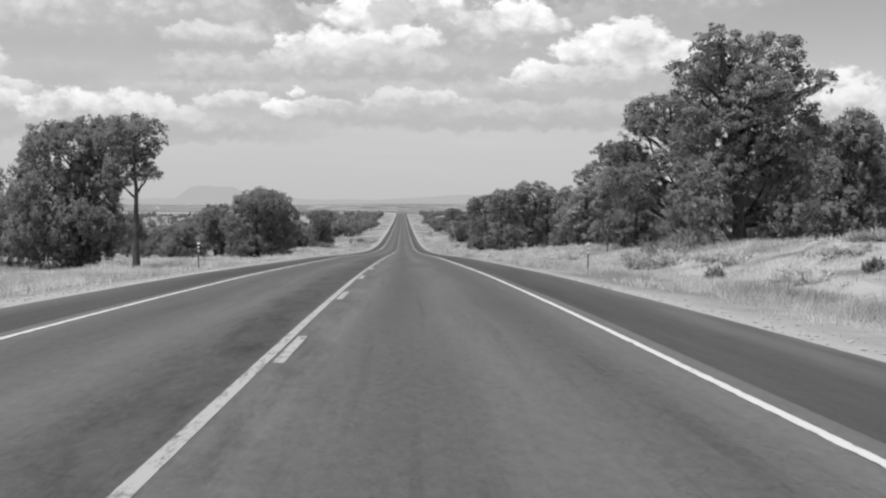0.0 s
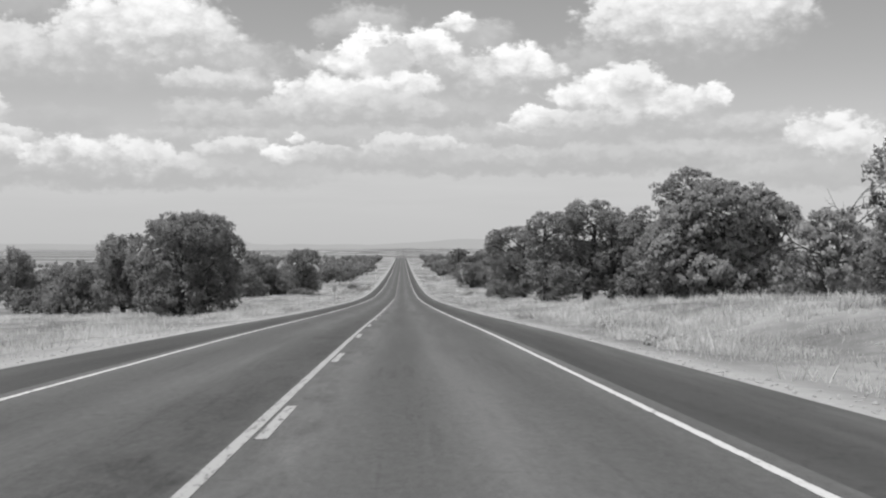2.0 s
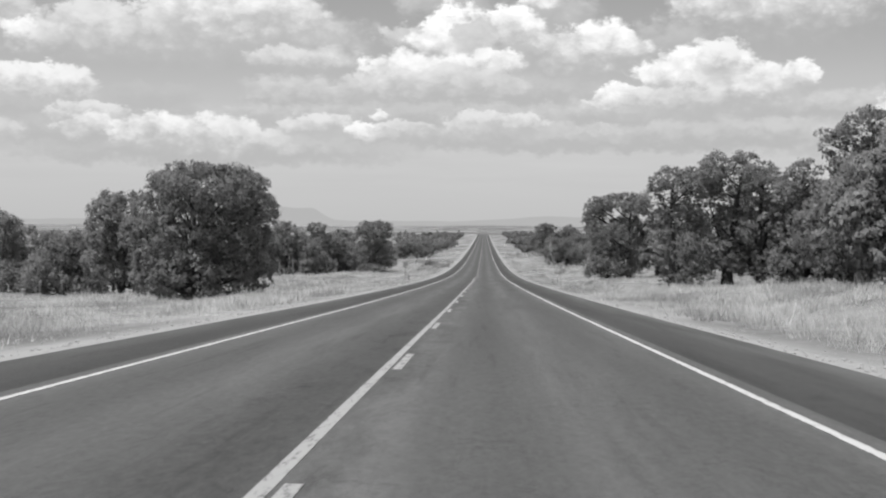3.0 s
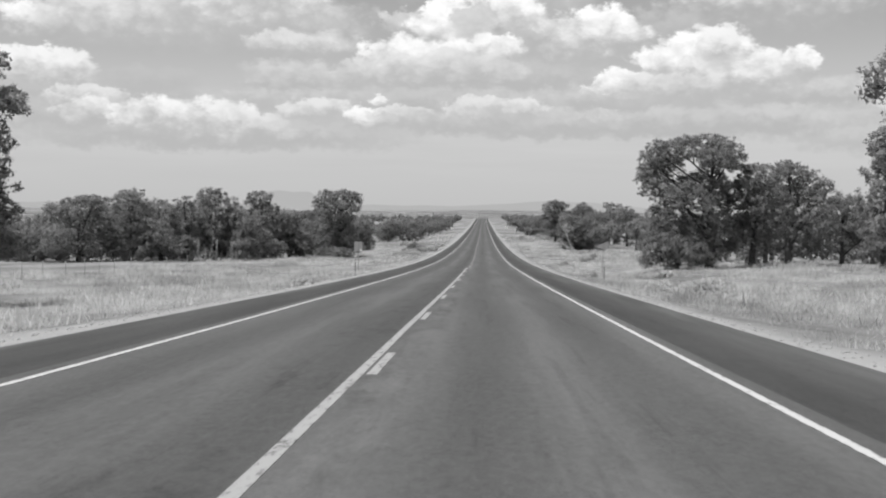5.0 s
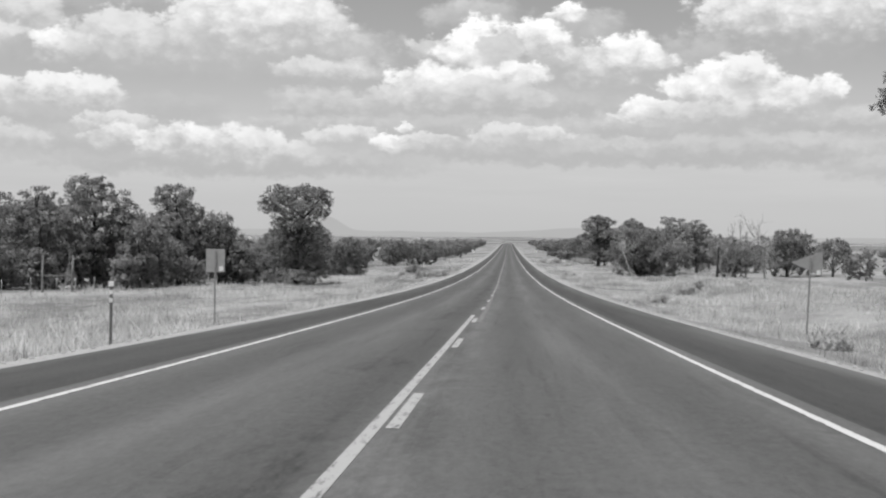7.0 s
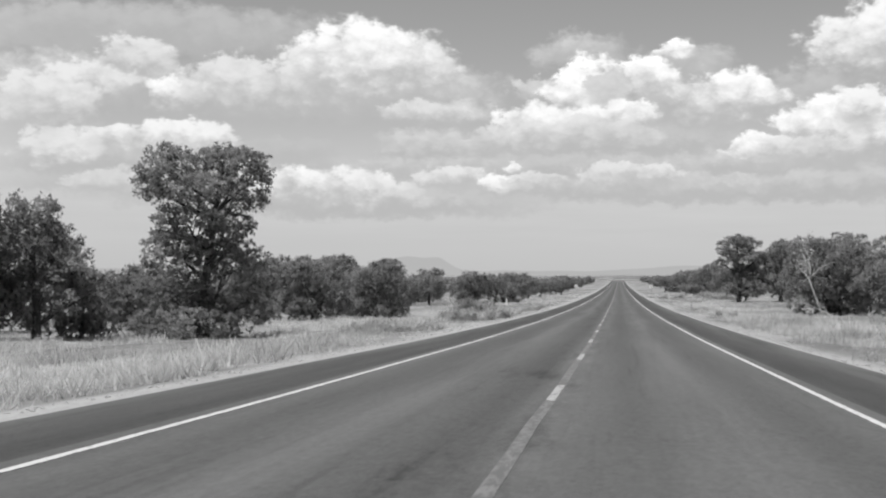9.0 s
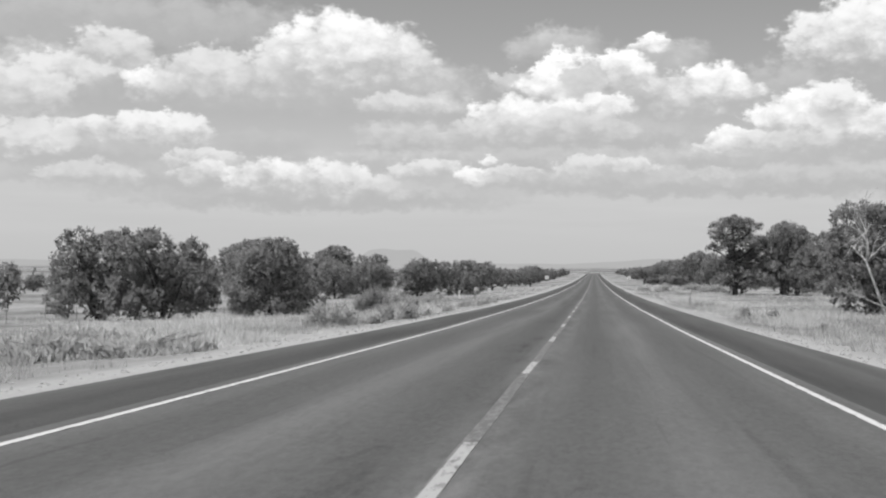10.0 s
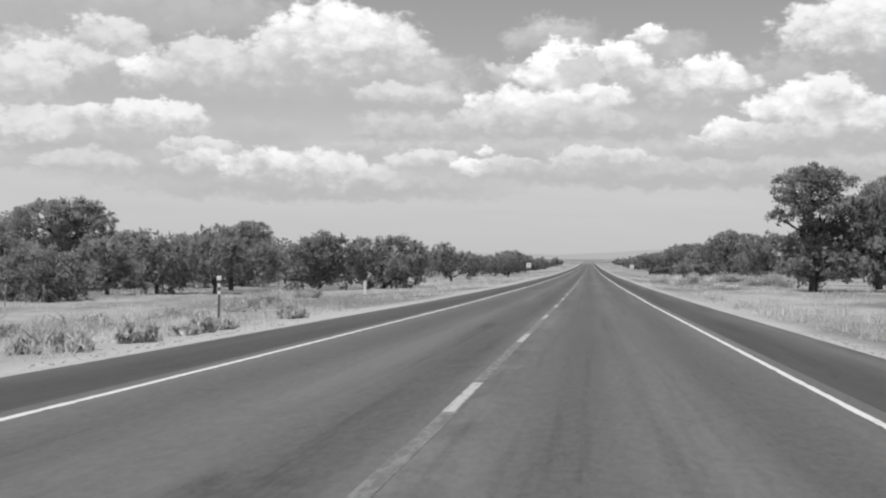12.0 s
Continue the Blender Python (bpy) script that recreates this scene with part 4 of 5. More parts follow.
tree(-36.0, 524, "juniper", JUN, ((-1.8, 2.7, 2.7, 1.3), (0.6, 3.5, 2.7, 1.5), (3.1, 2.8, 2.0, 1.3), (-0.6, 1.3, 3.3, 1.3), (2.2, 1.4, 2.1, 1.2)), stems=2)
tree(-55.6, 600, "pinyon", PIN, ((0.7, 7.9, 3.0, 1.3), (-1.5, 6.4, 3.3, 1.7), (2.1, 6.0, 2.4, 1.5), (-0.0, 4.1, 4.4, 1.8)))
tree(-56.7, 590, "pinyon", PIN, ((0.3, 7.2, 1.9, 1.1), (-0.2, 5.3, 2.3, 1.4), (0.0, 3.1, 3.0, 1.9)), fill=0.7)
tree(-24.6, 507, "juniper", JUN, ((-0.3, 4.2, 1.2, 0.7), (1.1, 4.7, 0.9, 0.7), (-0.5, 2.9, 2.2, 1.2), (1.9, 3.2, 1.8, 1.4), (-1.0, 1.3, 1.8, 1.1), (1.4, 1.3, 2.1, 1.1)), stems=2)
tree(-19.6, 518, "juniper", JUN, ((-1.8, 3.8, 1.8, 1.0), (1.4, 4.1, 2.2, 1.0), (3.2, 3.3, 1.6, 1.0), (-1.2, 2.1, 2.6, 1.6), (2.0, 1.9, 2.5, 1.5), (0.6, 1.0, 2.8, 0.9)), stems=3)
tree(-19.3, 580, "juniper", LOW, ((-1.2, 4.1, 1.8, 1.2), (-2.1, 2.4, 3.2, 1.8), (1.7, 2.4, 3.0, 1.7)))
tree(-14.6, 640, "juniper", LOW, ((-3.2, 2.2, 3.7, 1.5), (0.6, 3.1, 3.7, 1.5)))
# first stretch, east side
tree(18.5, 67, "pinyon", "huge dark pine with spreading layered crown by the bank", ((-1.4, 10.5, 1.1, 0.8), (-0.4, 9.7, 1.3, 0.9), (-2.6, 9.0, 1.0, 0.8), (1.2, 10.1, 1.3, 0.9), (2.4, 9.9, 0.8, 0.9), (-2.1, 8.0, 1.3, 0.8), (0.5, 8.1, 1.7, 1.1), (2.7, 8.5, 1.1, 0.8), (3.9, 8.5, 0.8, 0.6), (2.6, 7.0, 1.7, 1.0), (-0.3, 6.4, 1.7, 1.0), (-2.1, 5.9, 1.4, 1.0), (1.0, 5.2, 1.7, 1.2), (3.5, 5.8, 1.3, 1.0), (-1.2, 3.9, 1.5, 1.2), (1.6, 3.5, 1.7, 1.3), (3.5, 3.8, 1.5, 1.3), (-2.2, 2.1, 1.2, 1.0), (2.2, 1.6, 1.5, 1.2)), size=0.1, stems=2, fill=0.95)
tree(21.1, 92, "pinyon", "large pine with open crown and visible forked trunk", ((-1.3, 10.2, 1.0, 0.6), (-2.6, 9.7, 1.3, 0.9), (0.1, 9.5, 1.2, 0.9), (1.5, 9.8, 0.9, 0.7), (-3.7, 8.4, 1.1, 0.9), (-1.5, 8.3, 1.4, 1.1), (0.7, 8.2, 1.3, 1.0), (2.0, 8.3, 0.5, 0.7), (-5.4, 6.8, 1.1, 0.6), (-3.9, 6.6, 1.4, 1.0), (-4.7, 5.0, 1.2, 0.9), (-3.7, 3.9, 1.3, 0.9), (-1.6, 5.6, 1.5, 1.1), (-1.9, 3.6, 1.2, 1.0), (0.5, 6.5, 1.1, 0.7)), stems=2, size=0.1)
tree(28.3, 78, "juniper", JUN, ((-0.1, 7.4, 1.2, 0.7), (1.3, 6.2, 1.2, 1.1), (-1.1, 6.1, 1.3, 1.2), (0.3, 4.4, 1.8, 1.6), (-1.4, 3.7, 1.6, 1.6), (1.0, 2.4, 1.7, 1.6), (-1.0, 1.7, 2.0, 1.4)), stems=2)
tree(34.6, 84, "juniper", JUN, ((-0.9, 5.3, 1.8, 1.6), (0.6, 4.2, 1.8, 1.8), (-0.8, 2.3, 2.2, 1.6)))
tree(25.7, 82, "juniper", JUN, ((0.7, 3.3, 1.8, 1.6), (-0.7, 1.8, 1.7, 1.4), (1.8, 1.9, 1.7, 1.3)))
tree(19.2, 81, "juniper", JUN, ((-0.3, 5.0, 1.0, 0.7), (0.8, 5.2, 0.8, 1.0), (-0.2, 3.5, 1.2, 1.0), (0.8, 2.0, 1.2, 1.2), (-0.8, 1.8, 0.9, 0.9), (-0.2, 0.9, 1.3, 0.8)), stems=2)
tree(30.1, 178, "willow", "pale grey-green drooping tree with thin foliage", ((-0.7, 9.0, 2.9, 1.8), (3.1, 8.3, 2.5, 2.2), (-3.5, 6.7, 2.3, 2.3), (0.7, 5.4, 3.4, 2.5), (-5.9, 4.5, 1.8, 2.1), (4.2, 4.3, 2.4, 2.2), (-2.8, 2.8, 2.5, 1.9), (6.0, 6.8, 1.3, 1.8), (1.6, 2.1, 2.5, 1.7)), leaf=PALE_LEAF, fill=0.95, stems=3, droop=True)
tree(29.4, 192, "pinyon", PIN, ((0.7, 12.1, 2.1, 1.1), (-1.1, 10.8, 1.7, 1.2), (1.7, 10.6, 1.7, 1.2), (-0.0, 8.6, 2.2, 1.6)))
tree(16.1, 198, "pinyon", PIN, ((-0.1, 8.5, 1.6, 0.9), (-1.0, 7.2, 1.2, 1.1), (1.1, 8.0, 1.4, 1.1), (0.4, 4.9, 2.2, 1.8), (0.0, 2.5, 2.2, 1.8), (0.9, 0.7, 1.7, 0.8)), fill=0.9)
tree(20.8, 199, "pinyon", "broad pine with several dark trunks in the grass", ((-0.7, 9.5, 1.9, 1.1), (-2.3, 8.8, 1.6, 0.9), (0.4, 8.1, 2.1, 1.4), (-1.4, 6.7, 2.3, 1.6), (1.3, 10.0, 0.9, 0.8), (-0.0, 4.4, 2.7, 2.0), (-1.3, 2.3, 2.1, 1.6), (0.7, 2.3, 1.8, 1.3)), stems=3)
tree(23.1, 198, "pinyon", PIN, ((-0.1, 8.7, 1.6, 1.1), (1.2, 7.1, 2.0, 1.8), (0.2, 4.8, 2.3, 2.0), (-0.4, 2.6, 2.0, 1.6), (1.7, 1.5, 2.2, 1.4)), stems=2)
tree(25.6, 195, "pinyon", "ragged-topped pine joined to its neighbours", ((0.1, 9.0, 1.1, 0.8), (-0.8, 7.2, 1.5, 1.2), (1.0, 7.0, 1.1, 1.2), (0.6, 4.8, 2.0, 2.0), (-0.0, 2.2, 2.4, 2.0), (2.3, 1.3, 1.7, 1.5)))
tree(18.2, 104, "juniper", JUN, ((-0.6, 4.5, 1.1, 0.8), (0.4, 4.8, 1.0, 0.8), (-0.6, 3.1, 1.2, 1.1), (0.7, 2.6, 1.1, 1.1), (-0.9, 1.3, 1.0, 0.9), (0.4, 1.0, 1.0, 0.8)), stems=2)
tree(17.3, 90, "juniper", JUN, ((-0.0, 3.1, 1.0, 0.8), (-1.2, 1.9, 0.9, 0.7), (-0.0, 1.4, 1.1, 1.0), (-0.8, 0.7, 1.1, 0.5)), stems=2)
# second stretch, east side
tree(20.2, 266, "pinyon", "spreading pine with open flat top and single dark trunk", ((-4.2, 9.7, 1.6, 1.0), (-2.1, 10.1, 1.8, 1.0), (0.1, 10.3, 1.7, 1.0), (1.5, 9.4, 1.5, 1.3), (-5.1, 8.6, 1.1, 1.0), (-5.5, 7.5, 0.7, 0.6), (-4.4, 6.7, 1.5, 0.9), (-0.3, 7.1, 2.1, 1.3), (-2.2, 5.6, 2.4, 1.6), (0.3, 4.6, 2.5, 1.9), (-3.6, 3.5, 2.1, 1.8), (-1.2, 2.6, 2.8, 1.8), (-2.6, 1.3, 2.3, 1.1), (0.6, 1.3, 1.7, 1.1)), size=0.1)
tree(17.3, 264, "juniper", LOW, ((-0.7, 1.6, 2.1, 1.3), (1.8, 1.2, 2.2, 1.1), (-1.9, 1.0, 1.2, 0.8)), stems=3)
tree(24.2, 268, "juniper", JUN, ((0.4, 7.8, 1.9, 0.9), (-0.5, 6.3, 1.7, 1.3), (1.0, 5.0, 2.2, 2.0), (0.2, 2.7, 2.5, 1.8)), stems=2)
tree(30.1, 280, "pinyon", PIN, ((-0.3, 8.7, 1.5, 1.1), (1.7, 8.1, 1.5, 1.1), (3.2, 6.7, 1.0, 1.3), (-0.9, 6.4, 2.1, 1.5), (1.8, 4.9, 2.4, 2.2), (0.2, 2.7, 3.1, 1.8)), fill=0.9)
tree(37.9, 290, "juniper", JUN, ((-0.1, 5.8, 1.9, 1.2), (-1.2, 3.2, 2.9, 2.0), (2.3, 3.9, 2.6, 2.2)))
tree(34.9, 266, "pinyon", PIN, ((-0.4, 10.3, 1.4, 1.3), (0.8, 7.9, 2.0, 1.6), (-0.4, 6.1, 1.6, 1.3), (0.9, 3.6, 2.4, 2.3), (-0.3, 1.7, 1.6, 1.1)))
tree(19.3, 401, "juniper", "rounded juniper with pale dead limbs at its foot", ((-1.8, 5.5, 2.2, 1.0), (1.0, 5.0, 2.4, 1.2), (-2.5, 3.7, 1.7, 1.7), (0.3, 2.7, 3.5, 2.2), (3.0, 2.5, 2.6, 2.0), (1.7, 1.0, 3.3, 1.0), (-2.1, 1.3, 1.3, 1.3)), stems=3)
tree(32.5, 440, "pinyon", PIN, ((-0.7, 7.3, 2.0, 1.2), (0.8, 5.7, 2.1, 1.7), (-1.4, 3.8, 2.6, 2.5), (0.3, 2.0, 2.1, 2.1)))
tree(30.4, 405, "willow", "pale leafless-looking scrub tree with thin grey twigs", ((-0.0, 4.4, 1.8, 1.6), (5.2, 4.4, 2.7, 1.6), (5.9, 2.3, 1.8, 1.6)), leaf=PALE_LEAF, fill=0.3)
tree(32.6, 403, "juniper", LOW, ((-0.0, 2.2, 1.5, 1.9), (-0.3, 0.8, 1.6, 1.2)))
tree(43.3, 420, "juniper", JUN, ((-0.0, 5.2, 2.1, 1.8), (1.1, 2.9, 2.6, 2.2), (-0.8, 2.1, 1.9, 1.8)))
# third stretch, east side
tree(20.4, 503, "pinyon", "tall pine with rounded cloud-like crown above scrub", ((-0.5, 10.1, 1.4, 0.9), (1.4, 10.0, 1.2, 0.7), (-1.9, 8.9, 1.5, 1.2), (0.1, 8.5, 2.2, 1.4), (2.9, 9.3, 0.6, 0.6), (1.4, 7.2, 2.2, 1.2), (2.8, 7.2, 1.2, 0.9), (-2.9, 6.5, 0.8, 0.5), (-1.1, 6.7, 1.4, 0.8), (1.4, 4.4, 2.4, 1.6), (0.3, 2.4, 1.7, 1.3), (2.9, 3.8, 2.1, 1.9), (2.4, 2.4, 1.9, 1.1), (-0.7, 3.4, 1.6, 1.7), (-1.8, 2.1, 1.1, 0.8), (0.0, 4.3, 1.9, 1.7)))
tree(28.5, 515, "juniper", JUN, ((-0.1, 9.3, 1.3, 1.0), (-0.6, 8.0, 1.6, 1.3), (0.3, 5.6, 2.1, 2.1), (-1.2, 3.4, 2.2, 1.6)))
tree(29.2, 506, "juniper", JUN, ((-0.1, 7.4, 2.1, 1.8), (-0.5, 4.9, 2.6, 2.3), (1.4, 3.4, 2.6, 2.1)))
tree(21.5, 540, "juniper", LOW, ((0.0, 4.3, 2.9, 1.3), (-0.6, 2.3, 2.7, 1.3), (1.9, 3.4, 2.3, 1.6)), stems=2)
tree(22.3, 590, "juniper", LOW, ((0.1, 5.8, 3.2, 1.4), (-2.4, 4.0, 3.3, 1.3), (2.4, 3.4, 3.3, 1.9)))
tree(20.6, 640, "juniper", LOW, ((0.0, 4.4, 5.1, 1.6), (-2.6, 3.3, 3.7, 1.3)))
tree(14.9, 690, "juniper", LOW, ((-1.3, 3.1, 2.6, 1.3), (2.5, 3.4, 3.4, 1.3)))
tree(28.7, 464, "juniper", JUN, ((-1.3, 6.0, 2.8, 1.3), (2.0, 6.3, 2.4, 1.3), (-2.0, 3.6, 3.2, 2.1), (2.6, 3.6, 3.1, 2.4), (-4.0, 3.2, 2.7, 2.3)), stems=3)
tree(32.8, 470, "pinyon", PIN, ((-0.4, 8.9, 2.0, 0.9), (-1.7, 9.4, 0.9, 0.7), (1.0, 7.6, 1.9, 1.0)), fill=0.7)
tree(27.1, 503, "juniper", JUN, ((0.4, 8.1, 2.4, 1.4), (-1.6, 5.9, 3.0, 2.3), (2.1, 5.5, 2.8, 2.4), (0.1, 3.0, 3.9, 2.3)), stems=2)
tree(19.6, 400, "juniper", JUN, ((0.3, 1.6, 1.4, 1.1), (-0.3, 0.5, 1.1, 0.7)))

dead_tree(25.3, 133, 7.2, "tall bare dead tree with fine drooping twigs", droop=0.07, mat=BARK)
tree(25.0, 134, "willow", "pale grey-green drooping tree with thin foliage", masses_of(5.6, 2.6, "round"), leaf=PALE_LEAF, fill=0.6, droop=True)
tree(31.0, 140, "juniper", JUN, masses_of(6.0, 2.8, "round"))
dead_tree(15.3, 90.3, 2.6, "small half-dead sapling in the dry grass", mat=BARK)
dead_tree(17.6, 396.2, 5.6, "fallen bleached dead limbs against the junipers", way=(-0.3, -0.1, 0.7), mat=PALEWOOD)
dead_tree(18.6, 396.0, 4.0, "fallen bleached dead limbs against the junipers", way=(-0.7, -0.2, 0.35), mat=PALEWOOD)
dead_tree(-33.5, 318, 3.6, "grey dead branches beside the gate posts", way=(0.3, 0, 0.8))
dead_tree(-36.2, 331, 8.0, "bare grey twigs among the pine row", mat=WOODPOST)
dead_tree(32.4, 403, 7.6, "bare grey twiggy tree beyond the verge")
dead_tree(34.4, 405, 7.0, "bare grey twiggy tree beyond the verge")
dead_tree(36.5, 402, 8.0, "bare grey twiggy tree beyond the verge")



def thicket(x0, x1, y0, y1, n, low, high):
    for k in range(n):
        x, y = rng.uniform(x0, x1), y0 + (y1 - y0) * (k + rng.uniform(0, 1)) / n
        h = rng.uniform(low, high)
        if rng.uniform() < 0.65:
            tree(x, y, "juniper", "dark bushy juniper in the thicket behind the verge", masses_of(h, h * rng.uniform(0.42, 0.58), "low" if h < 5 else "round"), size=0.24, boughs=False)
        else:
            tree(x, y, "pinyon", "dark young pine in the thicket behind the verge", masses_of(h * 1.1, h * rng.uniform(0.36, 0.48), "tall"), size=0.24, boughs=False)


thicket(-75, -45, 525, 600, 14, 5, 7)
thicket(-56, -25, 322, 352, 14, 1.8, 3.2)
thicket(-46, -25, 98, 125, 6, 4, 7)
thicket(-52, -29, 198, 235, 8, 3.5, 6)
thicket(-62, -30, 330, 366, 24, 4, 7.5)
thicket(-60, -25, 470, 560, 14, 3.5, 5.5)
thicket(-52, -35, 412, 445, 7, 3, 4.5)
thicket(-50, -30, 446, 500, 11, 3.6, 5.6)
thicket(23, 40, 74, 112, 9, 5, 8)
thicket(23, 42, 180, 214, 12, 5, 8.5)
thicket(27, 52, 268, 312, 9, 5, 7)
thicket(24, 54, 420, 470, 9, 5, 7)
thicket(22, 50, 506, 565, 11, 4.5, 7)

shrub(-11.6, 393, 1.8, 1.3, "tall olive brush beyond the shoulder", PALE_LEAF)
shrub(-10.6, 396.5, 1.5, 1.1, "tall olive brush beyond the shoulder", PALE_LEAF)
shrub(-12.9, 388.7, 0.95, 0.6, leaf=BRUSH)
shrub(-11.5, 404, 0.8, 0.8)
shrub(-7.6, 375.9, 0.5, 0.45, leaf=BRUSH)
shrub(-14, 418, 0.8, 1.2)
shrub(-15.5, 428, 0.9, 1.3)
shrub(-13, 440, 0.7, 0.9)
shrub(-16, 452, 0.9, 1.2)
shrub(-15, 436, 0.6, 0.8)
shrub(-17.5, 462, 0.8, 1.1)
shrub(-18, 475, 0.8, 1.0)
shrub(11.7, 44.1, 0.67, 0.35, leaf=JUNIPER)
shrub(13.9, 35.0, 0.5, 0.4, leaf=JUNIPER)
shrub(-7.8, 407.9, 0.52, 0.54)
shrub(-7.2, 407.9, 0.42, 0.20)
shrub(-7.2, 408.0, 0.47, 0.34, leaf=BRUSH)
shrub(-7.2, 410.7, 0.64, 0.40, leaf=BRUSH)
shrub(-7.2, 414.6, 0.56, 0.31, leaf=BRUSH)
shrub(-7.2, 416.1, 0.39, 0.42, leaf=BRUSH)
shrub(-7.2, 423.6, 0.58, 0.60)
shrub(-7.2, 413.4, 0.30, 0.34, leaf=BRUSH)
shrub(19.7, 526.0, 1.80, 2.60)
shrub(20.2, 569.8, 1.80, 2.60)
shrub(10.4, 545.8, 1.59, 2.60, leaf=BRUSH)
shrub(12.7, 533.1, 1.66, 2.60, leaf=BRUSH)
shrub(12.8, 508.8, 0.78, 2.11, leaf=BRUSH)
shrub(-9.0, 367.9, 1.14, 1.14)
shrub(-8.7, 383.4, 0.82, 0.92)
shrub(8.8, 378.0, 0.76, 0.33, leaf=JUNIPER)
shrub(-7.3, 374.0, 1.04, 0.91)
shrub(-7.3, 368.3, 0.47, 0.34)
shrub(-7.2, 380.4, 0.51, 0.67, leaf=BRUSH)
shrub(-7.8, 392.8, 0.65, 0.79, leaf=BRUSH)
shrub(8.1, 382.4, 0.80, 0.28)
shrub(-9.0, 346.8, 0.71, 1.93)
shrub(14.2, 313.4, 1.14, 1.42, leaf=BRUSH)
shrub(10.0, 298.1, 0.68, 1.08, leaf=BRUSH)
shrub(23.2, 344.4, 0.69, 0.95, leaf=BRUSH)
shrub(8.9, 365.0, 0.47, 0.34)
shrub(-8.9, 239.3, 0.49, 1.02, leaf=BRUSH)
shrub(-15.4, 254.9, 0.42, 0.58, leaf=BRUSH)
shrub(-10.0, 252.3, 0.49, 0.55, leaf=BRUSH)
shrub(-10.3, 346.5, 0.79, 2.12)
shrub(10.1, 298.4, 0.61, 0.75, leaf=BRUSH)
shrub(13.9, 314.0, 0.81, 1.06, leaf=BRUSH)
shrub(9.2, 253.4, 0.80, 0.57, leaf=BRUSH)
shrub(13.9, 248.0, 0.82, 0.97, leaf=BRUSH)
shrub(-7.2, 215.9, 0.37, 0.78, leaf=BRUSH)
shrub(-12.8, 224.9, 0.37, 0.79, leaf=BRUSH)
shrub(10.7, 208.4, 0.68, 0.97, leaf=BRUSH)
shrub(12.4, 220.0, 0.89, 1.49, leaf=BRUSH)
shrub(10.6, 223.5, 0.67, 1.14, leaf=BRUSH)
shrub(8.9, 112.2, 0.51, 0.58, leaf=BRUSH)
shrub(12.6, 87.9, 0.52, 1.49, leaf=BRUSH)
shrub(7.8, 94.8, 0.41, 0.67, leaf=BRUSH)
shrub(12.7, 57.2, 0.91, 1.24, leaf=BRUSH)
shrub(13.6, 48.7, 0.56, 0.85, leaf=BRUSH)
shrub(12.6, 36.8, 0.50, 1.12, leaf=BRUSH)
shrub(13.4, 68.1, 0.68, 0.89, leaf=BRUSH)
shrub(11.6, 58.7, 0.76, 0.49)
for bx, by, bh, br in ((15, 40, 0.4, 1.2), (17.2, 43.5, 0.5, 1.3), (16.4, 36, 0.35, 1.0), (19, 47, 0.5, 1.4), (13.6, 52, 0.4, 0.8), (12.4, 60, 0.45, 0.9)):
    shrub(bx, by, bh, br, "low grey brush on the sandy bank")
shrub(14.2, 64.5, 0.9, 1.3, "tangled grey brush heap below the pines", PALE_LEAF)
shrub(15.8, 66, 1.4, 1.3, "tangled grey brush heap below the pines", PALE_LEAF)
dead_tree(15.0, 65.0, 2.4, "dead branches lying in the brush heap", way=(0.7, -0.1, 0.5))
dead_tree(18.0, 65.6, 2.2, "dead branches lying in the brush heap", way=(-0.6, -0.1, 0.6))

# ---------------------------------------------------------------- road furniture
def box_mesh(name, x0, x1, y0, y1, z0, z1, mat, b=0.0):
    bm = bmesh.new()
    bmesh.ops.create_cube(bm, size=1)
    for q in bm.verts:
        q.co = Vector(((x0 + x1) / 2 + q.co.x * (x1 - x0), (y0 + y1) / 2 + q.co.y * (y1 - y0), (z0 + z1) / 2 + q.co.z * (z1 - z0)))
    if b:
        bmesh.ops.bevel(bm, geom=bm.edges[:], offset=b, segments=1, affect="EDGES")
    me = bpy.data.meshes.new(name)
    bm.to_mesh(me)
    bm.free()
    me.materials.append(mat)
    return me


def delineator(x, y, h=1.25, head=0.1):
    root = new("delineator_post")
    root.location = (x, y, float(land(x, y)) - 0.05)
    part("post", box_mesh("post", -0.032, 0.032, -0.015, 0.015, -0.3, h, POST, 0.006), root)
    part("reflector", box_mesh("reflector", -head / 2 - 0.01, head / 2 + 0.01, -0.03, -0.016, h - 0.02, h + 0.09, REFLECT, 0.004), root, "white square reflector")
    for z in (h - 0.2, h - 0.38):
        part("reflector_band", box_mesh("reflector_band", -0.036, 0.036, -0.026, -0.016, z, z + 0.09, REFLECT, 0.004), root, "white reflective band")
    tagged(root, "dark roadside delineator post with white reflectors", "delineator", "delineator posts")


for px, py in ((9.2, 57.2), (-9.0, 64), (8.1, 418), (-8.2, 419.5)):
    delineator(px, py)
delineator(9.6, 247.1, 1.42)
delineator(-8.1, 248.2, 1.42)


def flat_mesh(name, outline, y0, y1, mat):
    """A sheet with a thickness from an outline in x and z."""
    n = len(outline)
    v = [(x, y0, z) for x, z in outline] + [(x, y1, z) for x, z in outline]
    f = [tuple(range(n)), tuple(range(2 * n - 1, n - 1, -1))] + [(i, i + n, (i + 1) % n + n, (i + 1) % n) for i in range(n)]
    return mesh_of(name, v, f, mat)


